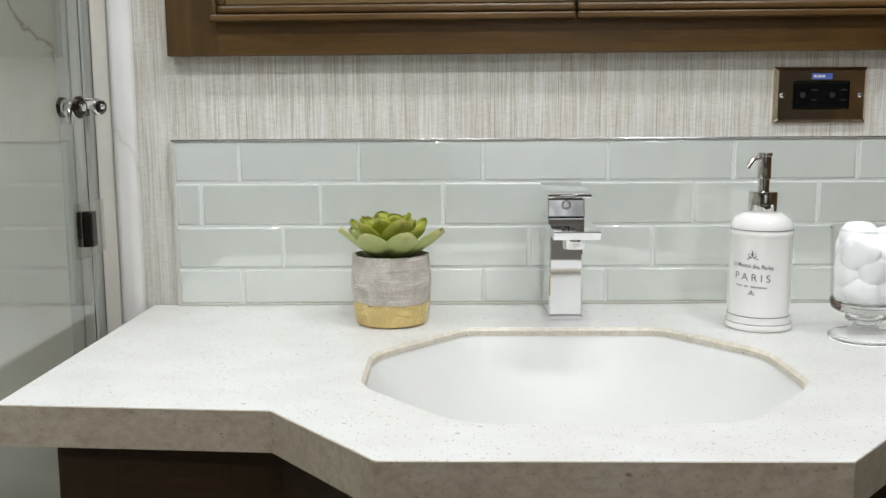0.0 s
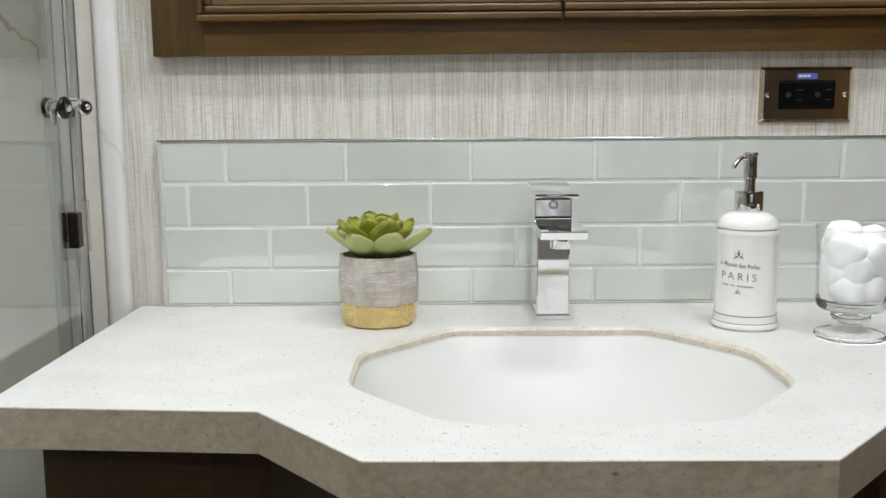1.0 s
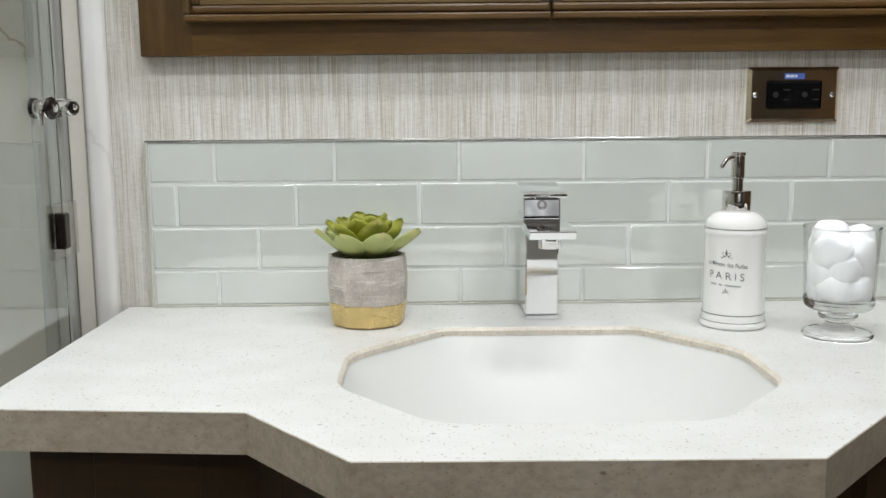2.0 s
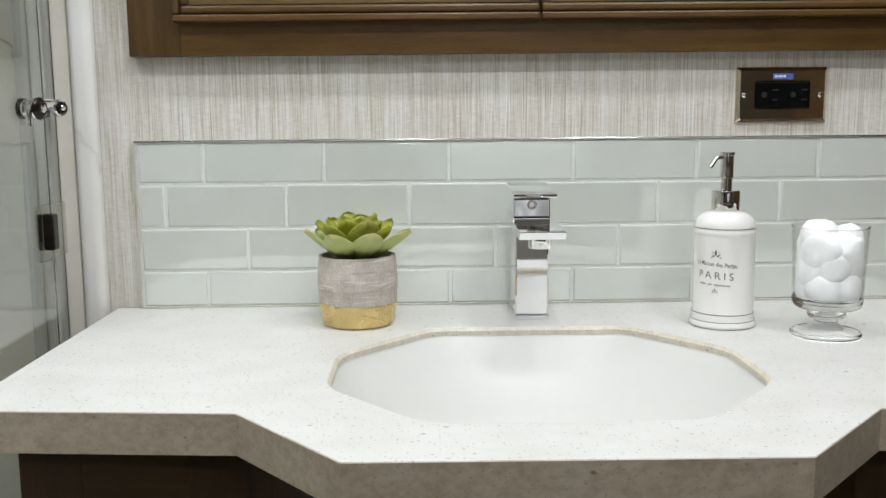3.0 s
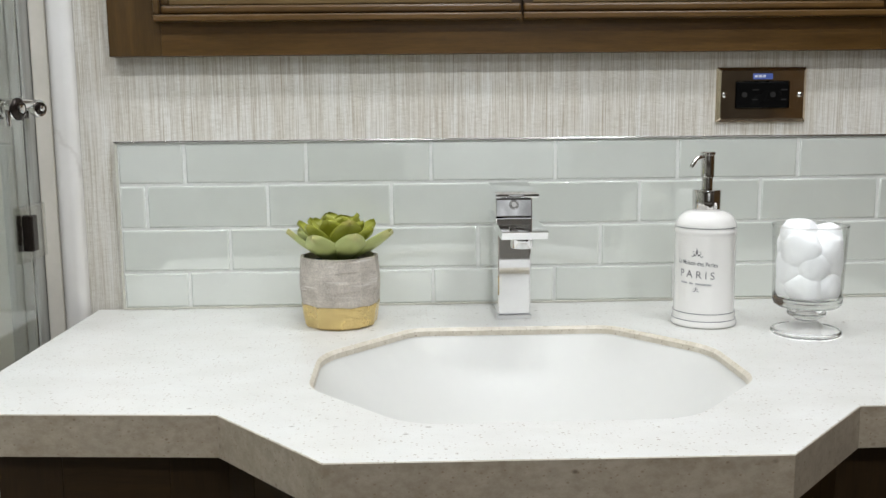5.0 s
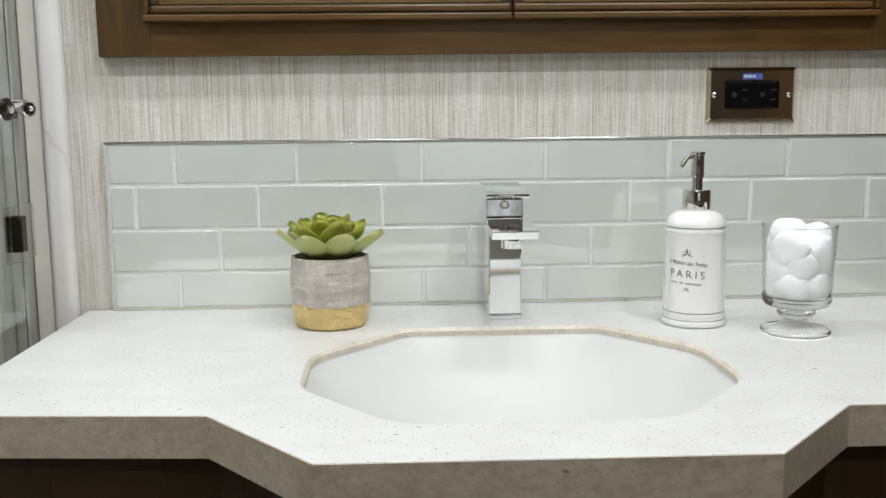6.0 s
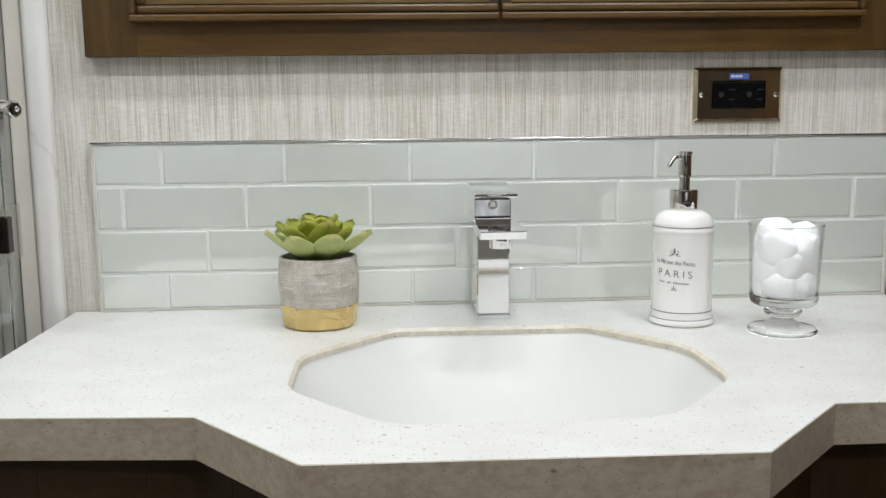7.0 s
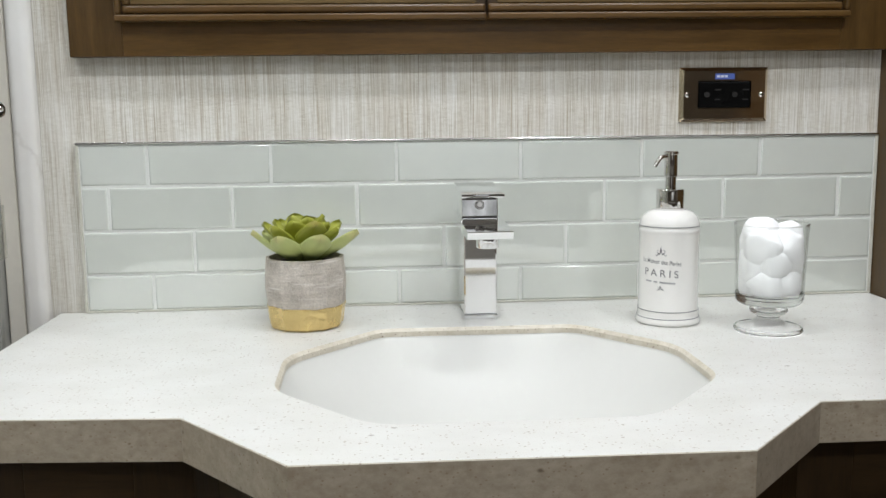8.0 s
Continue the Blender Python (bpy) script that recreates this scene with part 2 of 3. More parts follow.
bump(GOLD.node_tree, b, noise_tex(GOLD.node_tree, coords(GOLD.node_tree, (1, 1, 2.2), (20, 0, 0)), 55, 2, 0.5, 0.6), 0.34, 0.004)
COTTON = plain("cotton_wool", (0.95, 0.95, 0.945), 1.0, vary=0.02, scale=120, bumpy=0.25)
PAINT = plain("warm_white_paint", (0.70, 0.68, 0.64), 0.6, vary=0.06, scale=4)
JAMB = plain("beige_jamb", (0.78, 0.735, 0.65), 0.4, vary=0.08, scale=12)
BAND_DULL = plain("beige_reflect_band", (0.36, 0.34, 0.30), 0.45, vary=0.1, scale=12)
# greys for the door's edge seal and the bands added behind the pane
BAND_GREY = plain("grey_band", (0.36, 0.36, 0.335), 0.3, vary=0.1, scale=8)
SEAL_AND_BAND = plain("grey_seal_and_band", (0.33, 0.33, 0.30), 0.35, vary=0.15, scale=30)
BRONZE = plain("dark_bronze", (0.035, 0.026, 0.022), 0.22, 0.7, vary=0.2, scale=80)
BLUE = plain("blue_sticker", (0.10, 0.16, 0.50), 0.4, vary=0.1, scale=60)
WHITE_INK = plain("white_ink", (0.75, 0.78, 0.85), 0.5, vary=0.05)
SOIL = plain("dark_soil", (0.018, 0.014, 0.010), 0.95, vary=0.4, scale=120, bumpy=0.8)
FLOOR = plain("floor_tile", (0.16, 0.115, 0.075), 0.35, vary=0.2, scale=5)
ROOM_DARK = plain("brown_cabinet_behind", (0.105, 0.088, 0.07), 0.4, vary=0.2, scale=9)


def concrete():
    m, t, b = base_mat("grey_concrete", (0.30, 0.28, 0.26), 0.85)
    slow, fine = noise_tex(t, coords(t), 60, 5), noise_tex(t, coords(t), 520, 4, 0.7)
    scratch = noise_tex(t, coords(t, (24, 24, 330)), 1.0, 3, 0.5, 0.4)
    c = ramp(t, slow, [(0.3, (0.45, 0.40, 0.345)), (0.7, (0.63, 0.575, 0.505))])
    c = mix(t, 0.7, c, ramp(t, fine, [(0.32, 0.55), (0.6, 1.0)]), "MULTIPLY")
    c = mix(t, ramp(t, scratch, [(0.60, 0.0), (0.67, 0.6)]), c, (0.70, 0.67, 0.63))
    t.links.new(c, b.inputs["Base Color"])
    bump(t, b, fine, 0.5, 0.0008)
    return m


CONCRETE = concrete()


def leaf_mat(name, low, high, tip):
    """Colour runs along the leaf from base to tip."""
    m, t, b = base_mat(name, high, 0.45)
    tc = t.nodes.new("ShaderNodeTexCoord")
    sep = t.nodes.new("ShaderNodeSeparateXYZ")
    t.links.new(tc.outputs["Object"], sep.inputs[0])
    along = node(t, "ShaderNodeMapRange", From_Min=0.0, From_Max=0.058)
    t.links.new(sep.outputs["X"], along.inputs["Value"])
    c = ramp(t, along.outputs[0], [(0.05, low), (0.5, high), (0.86, high), (1.0, tip)])
    n = noise_tex(t, coords(t, (1, 1, 1), rand=True), 60, 4)
    c = mix(t, 0.6, c, ramp(t, n, [(0.3, 0.86), (0.7, 1.0)]), "MULTIPLY")
    t.links.new(c, b.inputs["Base Color"])
    bump(t, b, noise_tex(t, coords(t), 300, 2), 0.05, 0.0006)
    return m


LEAF_OUT = leaf_mat("pale_green_leaf", (0.31, 0.36, 0.06), (0.46, 0.51, 0.18), (0.50, 0.48, 0.20))
LEAF_IN = leaf_mat("olive_green_leaf", (0.25, 0.265, 0.012), (0.33, 0.345, 0.040), (0.42, 0.33, 0.12))


def clear_glass(name, tint=(1, 1, 1), rough=0.0, ior=1.45):
    m, t, b = base_mat(name, tint, rough, IOR=ior, Transmission_Weight=1.0)
    return m


PANE = clear_glass("shower_glass", (0.93, 0.965, 0.94), 0.0, 1.5)


def thin_glass(name, tint, power=6.5, least=0.04):
    """Thin clear glass: seen through straight, with a gloss that grows towards its edges."""
    m, t, b = base_mat(name, tint, 0.0)
    clear, shine, both = node(t, "ShaderNodeBsdfTransparent", Color=(*tint, 1)), node(t, "ShaderNodeBsdfGlossy", Roughness=0.01), t.nodes.new("ShaderNodeMixShader")
    edge = node(t, "ShaderNodeLayerWeight", Blend=0.5)
    rise = node(t, "ShaderNodeMath")
    rise.operation, rise.inputs[1].default_value = "POWER", power
    t.links.new(edge.outputs["Facing"], rise.inputs[0])
    gloss = node(t, "ShaderNodeMapRange", From_Min=0.0, From_Max=1.0, To_Min=least, To_Max=1.0)
    t.links.new(rise.outputs[0], gloss.inputs["Value"])
    t.links.new(gloss.outputs[0], both.inputs[0])
    t.links.new(clear.outputs[0], both.inputs[1])
    t.links.new(shine.outputs[0], both.inputs[2])
    t.links.new(both.outputs[0], t.nodes["Material Output"].inputs["Surface"])
    return m


THIN = thin_glass("thin_clear_glass", (0.985, 0.988, 0.985))
CLEAR_PLATE = thin_glass("clear_plastic_plate", (0.93, 0.93, 0.90), 4.0, 0.14)
TUMBLER = clear_glass("clear_tumbler_glass", (1.0, 1.0, 1.0), 0.0, 1.45)


m, t, b = base_mat("lamp_lens", (1, 1, 1), 0.5, Emission_Strength=9.0)
b.inputs["Emission Color"].default_value = (0.93, 0.965, 1.0, 1)
LENS = m

# unseen pale panel, added so tiles and chrome reflect bright mottled patches
m, t, b = base_mat("mottled_reflect_panel", (0.8, 0.8, 0.78), 0.7)
t.links.new(ramp(t, noise_tex(t, coords(t, (1.6, 1, 1)), 9, 4, 0.6, 0.8), [(0.38, (0.34, 0.34, 0.33)), (0.60, (0.86, 0.86, 0.85))]), b.inputs["Base Color"])
REFLECT_PANEL = m

# ---- the room ----
ZC = 0.86           # top of the counter
WALL_L, WALL_R = -0.4275, 0.62


def structure(name, bm, material, label, category, smooth=False):
    return tagged(link(name, bm, material, smooth), label, category, kind="structure")


floor = structure("floor", box(-1.5, 1.5, -2.5, 0.5, -0.05, 0.0), FLOOR, "grey-brown tiled bathroom floor", "floor")
ceiling = structure("ceiling", box(-1.5, 1.5, -2.5, 0.5, CEIL, CEIL + 0.05), PAINT, "plain off-white bathroom ceiling", "ceiling")
structure("wall_north", box(WALL_L, 1.5, 0.007, 0.40, 0.0, CEIL), PAPER, "wall covered in beige striped grasscloth wallpaper", "wall")
structure("wall_shower_back", box(-1.5, -0.475, 0.30, 0.40, 0.0, CEIL), MARBLE, "veined pale marble wall of the shower", "wall")
structure("wall_west", box(-1.5, -1.40, -2.4, 0.30, 0.0, CEIL), MARBLE, "veined pale marble side wall of the shower", "wall")
structure("wall_south", box(-1.5, 1.5, -2.5, -2.4, 0.0, CEIL), ROOM_DARK, "brown wood panelled wall opposite the vanity", "wall")
structure("wall_east", box(1.4, 1.5, -2.4, 0.007, 0.0, CEIL), ROOM_DARK, "brown wood panelled side wall", "wall")
# unseen pale band, added for the tap and lower tiles to reflect
structure("reflect_band", box(-1.4, 1.4, -2.4, -2.38, 0.42, 0.66, 0.004, 2), BAND_DULL, "beige band added along the opposite wall for reflections", "trim")
# added out of view as a bright shape in the reflections
structure("reflect_panel", box(-0.02, 0.62, -2.4, -2.385, 0.84, 1.85, 0.004, 2), REFLECT_PANEL, "pale mottled panel added on the opposite wall for reflections", "window")
structure("trim_marble", box(-0.4555, WALL_L - 0.0005, -0.012, 0.40, 0.0, CEIL, 0.010, 5), MARBLE_WHITE, "white marble jamb strip beside the wallpaper", "trim", True)
structure("trim_jamb", box(-0.4760, -0.4560, -0.006, 0.40, 0.0, CEIL, 0.002, 2), JAMB, "beige painted door jamb strip", "trim")

# tall wood panel that closes the vanity at its end
structure("wall_panel_east", box(WALL_R, WALL_R + 0.03, -0.47, 0.0065, 0.0, CEIL, 0.0015), WOOD_UP, "dark stained wood end panel beside the vanity", "wall")

for i, (x, y, watt) in enumerate(LAMPS):
    lamp = thing("ceiling_light", x, y, CEIL, "round white recessed ceiling downlight, unseen, switched on", "ceiling light", "ceiling lights")
    part("trim_ring", lathe([(0.052, -0.004), (0.056, -0.006), (0.072, -0.003), (0.074, 0.0), (0.052, 0.0), (0.052, -0.004)], 40), PAINT, lamp, smooth=True, angle=40)
    part("lens", lathe([(0.0, -0.0025), (0.052, -0.0025), (0.052, -0.001), (0.0, -0.001)], 40), LENS, lamp)
    light = bpy.data.lights.new("downlight", "AREA")
    light.shape, light.size, light.energy, light.color = "DISK", 0.11, watt, (0.915, 0.955, 1.0)
    ob = new("downlight_source", light)
    ob.matrix_world = pose(x, y, CEIL - 0.008)

# ---- shower door beside the counter ----
GX = -0.452
door = thing("shower_door", GX, -0.11, 0.10, "clear frameless glass shower door, closed, beside the counter", "shower door")
part("pane", box(-0.004, 0.004, -0.72, 0.0, 0.0, 1.82, 0.0008), PANE, door, "clear glass pane").visible_shadow = False
part("seal_strip", box(-0.006, 0.006, 0.0005, 0.012, 0.0, 1.82, 0.002, 2), SEAL_AND_BAND, door, "grey translucent edge seal")
AIM = pose(0, 0, 0, 0, 90, 0)
k = part("knob", lathe([(0, -0.0235), (0.0085, -0.0235), (0.0090, -0.0225), (0.0090, -0.0190), (0.0075, -0.0180), (0.0070, -0.0090), (0.0085, -0.0080), (0.0112, -0.0065), (0.0112, -0.0015), (0.0098, 0.0), (0, 0.0)], 36), CHROME, door, "polished chrome knob with dark cap", True, 35)
k.matrix_basis = pose(0.0125, -0.040, 1.008, 0, 0, -12) @ AIM
part("knob_cap", lathe([(0.0, 0.0002), (0.0100, 0.0002), (0.0120, 0.0010), (0.0120, 0.0028), (0.0105, 0.0044), (0.0070, 0.0060), (0.0050, 0.0052), (0, 0.0052)], 36), BRONZE, k, "dark cap", True, 35)
part("cap_centre", lathe([(0.0048, 0.0054), (0.0044, 0.0070), (0.0020, 0.0078), (0, 0.0078)], 24), CHROME, k, smooth=True, angle=40)
part("back_cap", lathe([(0, -0.0262), (0.0090, -0.0262), (0.0110, -0.0252), (0.0110, -0.0238), (0, -0.0238)], 36), BRONZE, k, "dark cap", True, 35)
k = part("knob", lathe([(0, -0.0120), (0.0060, -0.0120), (0.0070, -0.0100), (0.0095, -0.0070), (0.0108, -0.0040), (0.0108, 0.0020), (0.0098, 0.0034), (0.0088, 0.0030), (0, 0.0030)], 36), CHROME, door, "polished chrome knob with dark face", True, 35)
k.matrix_basis = pose(0.0205, 0.0, 1.009, 0, 0, -24) @ AIM @ Matrix.Scale(0.88, 4)
part("knob_cap", lathe([(0, 0.0032), (0.0076, 0.0032), (0.0072, 0.0046), (0.0050, 0.0056), (0.0040, 0.0052), (0, 0.0052)], 32), BRONZE, k, "dark cap", True, 35)
part("cap_centre", lathe([(0.0036, 0.0054), (0.0030, 0.0066), (0, 0.0072)], 20), CHROME, k, smooth=True)
part("knob_bar", tube([(0.010, -0.034, 1.0135), (0.0155, -0.016, 1.014), (0.014, 0.002, 1.012)], 0.0048, 16), CHROME, door, "chrome bar through the pane", True, 50)
part("bar_block", box(0.006, 0.016, -0.028, -0.016, 0.998, 1.0065, 0.0012, 2), BRONZE, door, "dark block under the bar")
part("knob_hook", tube([(0.006, -0.050, 1.006), (0.007, -0.052, 0.998), (0.008, -0.053, 0.990)], [0.0036, 0.0034, 0.0026], 12), CHROME, door, smooth=True, angle=50)
part("catch_plate", box(-0.0065, 0.0065, -0.036, 0.036, 0.842, 0.903, 0.001), CLEAR_PLATE, door, "clear plastic catch plate")
for bx0, bx1 in ((-0.0115, -0.0015), (0.0005, 0.0125)):
    part("catch_block", box(bx0, bx1, -0.020, -0.004, 0.853, 0.893, 0.002, 2), BRONZE, door, "dark bronze catch block")
# two grey strips added for shaded, reflected bands at the pane's edge
structure("trim_band_near", box(-0.4995, -0.4768, -0.03, 0.012, 0.0, CEIL, 0.003, 2), BAND_GREY, "grey strip added for the dim band at the pane edge", "trim")
structure("trim_band_far", box(-0.517, -0.5000, -0.03, 0.012, 0.0, CEIL, 0.003, 2), SEAL_AND_BAND, "grey strip added for the darker band at the pane edge", "trim")

# ---- vanity cabinet under the counter ----
vanity = thing("vanity_cabinet", 0.1, -0.2, 0.0, "dark brown stained wood vanity cabinet under the counter", "vanity")
CTR = Vector((0.1, -0.2, 0))


def local(points):
    return [(p[0] - CTR.x, p[1] - CTR.y) for p in points]


BODY = [(-0.380, 0.006), (-0.380, -0.385), (-0.180, -0.392), (-0.085, -0.500), (0.230, -0.505), (0.325, -0.405), (0.617, -0.405), (0.617, 0.006)]
shell = prism(local(BODY), 0.0, ZC - 0.037)
bmesh.ops.delete(shell, geom=[f for f in shell.faces if abs(f.normal.z) > 0.9 and f.calc_center_median().z > 0.5], context="FACES")
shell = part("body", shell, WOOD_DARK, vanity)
shell.modifiers.new("board", "SOLIDIFY").thickness = 0.015
for (ax, ay), (bx, by) in zip(BODY[1:6], BODY[2:7]):
    run = Vector((bx - ax, by - ay, 0))
    L, ang = run.length, math.degrees(math.atan2(run.y, run.x))
    m = pose(ax - CTR.x, ay - CTR.y, 0, 0, 0, ang)
    s = min(0.055, L * 0.3)
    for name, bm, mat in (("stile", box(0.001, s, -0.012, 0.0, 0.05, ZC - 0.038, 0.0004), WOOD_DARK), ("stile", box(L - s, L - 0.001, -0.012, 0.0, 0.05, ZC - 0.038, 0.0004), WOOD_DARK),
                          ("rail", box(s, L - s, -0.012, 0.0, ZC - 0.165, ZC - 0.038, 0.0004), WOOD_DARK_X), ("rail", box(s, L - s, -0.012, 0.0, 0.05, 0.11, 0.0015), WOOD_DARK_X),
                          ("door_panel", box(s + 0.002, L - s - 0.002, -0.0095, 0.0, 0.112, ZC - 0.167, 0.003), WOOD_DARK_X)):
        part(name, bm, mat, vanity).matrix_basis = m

# ---- counter with an opening for the sink ----
OUT = [(-0.417, 0.004), (-0.425, -0.409), (-0.189, -0.428), (-0.095, -0.541), (0.238, -0.546), (0.336, -0.442), (0.618, -0.444), (0.618, 0.004)]
SX, HW = 0.0795, 0.199
HOLE = [(SX - 0.104, -0.133), (SX - HW, -0.240), (SX - HW, -0.356), (SX - 0.112, -0.460), (SX + 0.112, -0.460), (SX + HW, -0.356), (SX + HW, -0.240), (SX + 0.116, -0.136)]
CORNER = [0.034, 0.075, 0.060, 0.06, 0.06, 0.060, 0.075, 0.034]
hole = rounded(HOLE, CORNER, 7)


def counter_mesh():
    bm = bmesh.new()

    def loop(points, z):
        return [bm.verts.new((p[0], p[1], z)) for p in points]

    def skirt(a, b):
        for i in range(len(a)):
            j = (i + 1) % len(a)
            bm.faces.new((a[i], a[j], b[j], b[i]))

    def cap(outer, inner):
        both = outer + inner
        for tri in tessellate_polygon([[v.co for v in outer], [v.co for v in inner]]):
            bm.faces.new([both[i] for i in tri])

    out = rounded(OUT, [0, 0.006, 0.004, 0.003, 0.003, 0.004, 0, 0], 3)
    centre = Vector((0.1, -0.25))
    inset = [centre + (Vector(p[:2]) - centre) * 0.9 for p in out]
    r = 0.0008
    small = [centre + (Vector(p[:2]) - centre) * (1 - 0.0018) for p in out]
    hc = Vector((SX, -0.297))
    wide = [hc + (Vector(p[:2]) - hc) * 1.017 for p in hole]
    core = [centre + (Vector(p[:2]) - centre) * 0.985 for p in out]
    t_out, t_edge, t_in, u_in = loop(small, 0), loop(out, -r), loop(core, -r - 0.0001), loop(core, -0.009)
    t_hole, h_edge, b_hole = loop(wide, 0), loop(hole, -0.0034), loop(hole, -0.009)
    cap(t_out, t_hole)
    skirt(t_out, t_edge)
    skirt(t_edge, t_in)
    skirt(t_in, u_in)
    cap(u_in, b_hole)
    skirt(t_hole, h_edge)
    skirt(h_edge, b_hole)
    bmesh.ops.recalc_face_normals(bm, faces=bm.faces)
    # upright and chamfered rim faces take the copy lightened for bounce
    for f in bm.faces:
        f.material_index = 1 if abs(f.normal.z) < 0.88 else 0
    return bm


counter = thing("countertop", 0.1, -0.25, ZC, "cream speckled solid-surface countertop with a bowed front edge", "countertop")
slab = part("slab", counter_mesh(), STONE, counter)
slab.data.materials.append(STONE_RIM_LIT)
slab.matrix_basis = pose(-0.1, 0.25, 0)
# front strips use the tan copy with shade in its colour
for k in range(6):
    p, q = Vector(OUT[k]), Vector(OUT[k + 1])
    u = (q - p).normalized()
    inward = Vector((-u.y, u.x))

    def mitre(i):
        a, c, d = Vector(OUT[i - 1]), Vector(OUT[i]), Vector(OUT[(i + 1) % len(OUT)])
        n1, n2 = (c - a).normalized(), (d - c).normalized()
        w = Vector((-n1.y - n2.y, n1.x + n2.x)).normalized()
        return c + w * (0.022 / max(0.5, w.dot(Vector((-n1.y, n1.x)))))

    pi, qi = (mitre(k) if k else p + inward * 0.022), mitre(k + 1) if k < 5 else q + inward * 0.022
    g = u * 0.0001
    strip = part("edge_strip", prism([v - Vector((0.1, -0.25)) for v in (p + g, q - g, qi - g, pi + g)], -0.036, -0.0010), STONE_CUT_SHADED, counter, "tan speckled cut edge strip, shade mixed into its colour")


def sink_mesh():
    """A bowl whose octagonal rim melts into an oval."""
    bm = bmesh.new()
    hc = Vector((SX, -0.297))
    corners = [Vector(p[:2]) for p in rounded(HOLE, CORNER, 12)]
    rims = []
    for p, q in zip(corners, corners[1:] + corners[:1]):
        n = max(1, int((q - p).length / 0.006))
        rims += [p.lerp(q, i / n) for i in range(n)]
    ax, ay = max(abs(p.x - hc.x) for p in rims), max(abs(p.y - hc.y) for p in rims)
    soft = []
    for p in rims:
        u, v = (p.x - hc.x) / ax, (p.y - hc.y) / ay
        r = 1.03 / math.hypot(u, v)
        soft.append(Vector((hc.x + u * r * ax, hc.y + v * r * ay)))
    levels = [(1.03, -0.0093, 0), (1.0, -0.0093, 0)]
    for i in range(30):
        q = i / 29
        f = 0.997 * math.cos(q * math.pi / 2 * 0.955)
        k = min(1, q * 1.9)
        levels.append((f, -0.0100 - 0.095 * (1 - f ** 1.9), k * k * (3 - 2 * k)))
    rings = [[bm.verts.new((*(hc + (a.lerp(b2, k) - hc) * f), z)) for a, b2 in zip(rims, soft)] for f, z, k in levels]
    for a, b2 in zip(rings, rings[1:]):
        for i in range(len(a)):
            j = (i + 1) % len(a)
            bm.faces.new((a[i], b2[i], b2[j], a[j]))
    bm.faces.new(rings[-1])
    bmesh.ops.recalc_face_normals(bm, faces=bm.faces)
    for f in bm.faces:
        if f.normal.z < 0:
            f.normal_flip()
    return bm


sink = thing("sink", SX, -0.297, ZC, "white glazed undermount octagonal sink bowl set in the counter", "sink")
basin = part("basin", sink_mesh(), SINK, sink, smooth=True, angle=60)
basin.matrix_basis = pose(-SX, 0.297, 0)
solid = basin.modifiers.new("thickness", "SOLIDIFY")
solid.thickness, solid.offset = 0.006, -1
drain = part("drain", lathe([(0, -0.1050), (0.012, -0.1050), (0.0150, -0.1035), (0.0215, -0.1023), (0.0225, -0.1035), (0.0225, -0.1075), (0, -0.1075)], 40), CHROME, sink, "chrome drain ring", True, 35)
part("stopper", lathe([(0, -0.1005), (0.008, -0.1010), (0.0125, -0.1025), (0.0125, -0.1049), (0, -0.1049)], 32), CHROME, drain, smooth=True, angle=35)

# ---- wall cabinet above ----
CL, CR, CB, CD = -0.381, 0.6175, 1.1695, 0.020
cab = thing("wall_cabinet", 0.115, 0.007, CB, "brown stained wood wall cabinet with two framed doors", "cabinet")
cab.matrix_world = pose(0.115, 0.007, CB + 0.0017, 0, -0.2, 0)
W0, W1 = CL - 0.115, CR - 0.115
FR = 0.045
part("bottom_rail", box(W0 + 0.0621, W1 - 0.0621, -CD, 0.0, 0.0, FR, 0.0003), WOOD, cab)
part("stile", box(W0, W0 + 0.062, -CD, 0.0, 0.0, 0.70, 0.0004), WOOD_UP, cab)
part("stile", box(W1 - 0.062, W1, -CD, 0.0, 0.0, 0.70, 0.0004), WOOD_UP, cab)
part("top_rail", box(W0 + 0.0625, W1 - 0.0625, -CD, 0.0, 0.655, 0.70, 0.0012), WOOD, cab)
part("backing", box(W0 + 0.0625, W1 - 0.0625, -0.006, 0.0, FR + 0.0005, 0.6545), WOOD_DARK, cab)
GAP = -0.004
D0 = FR - 0.0058
for a, b2, sign in ((W0 + 0.0565, GAP - 0.0012, 1), (W1 - 0.0565, GAP + 0.0012, -1)):
    def span(u0, u1, y0, y1, z0, z1, bevel):
        x0, x1 = sorted((a + sign * u0, a + sign * u1))
        return box(x0, x1, -CD - y1, -CD - y0, z0, z1, bevel, 2)
    full = abs(b2 - a)
    d = part("door", span(0.004, full - 0.0005, 0.0005, 0.006, D0 + 0.004, 0.656, 0.0005), WOOD_DARK, cab)
    part("edge_bead", span(0, full, 0.0005, 0.014, D0, D0 + 0.0078, 0.0018), WOOD, d)
    part("edge_bead", span(0, full, 0.0005, 0.014, 0.652, 0.660, 0.0028), WOOD, d)
    part("edge_bead", span(0, 0.0072, 0.0005, 0.0138, D0 + 0.008, 0.6518, 0.0028), WOOD_UP, d)
    part("rail", span(0.0085, full - 0.0004, 0.002, 0.0105, D0 + 0.0092, D0 + 0.0188, 0.003), WOOD, d)
    part("stile", span(0.0085, 0.0180, 0.002, 0.0104, D0 + 0.019, 0.6510, 0.003), WOOD_UP, d)
    part("panel", span(0.0185, full - 0.012, 0.002, 0.0085, D0 + 0.0194, 0.6505, 0.001), WOOD_LIGHT, d, "lighter recessed wood panel")

# ---- wall outlet ----
OX, OZ = 0.4147, 1.1190
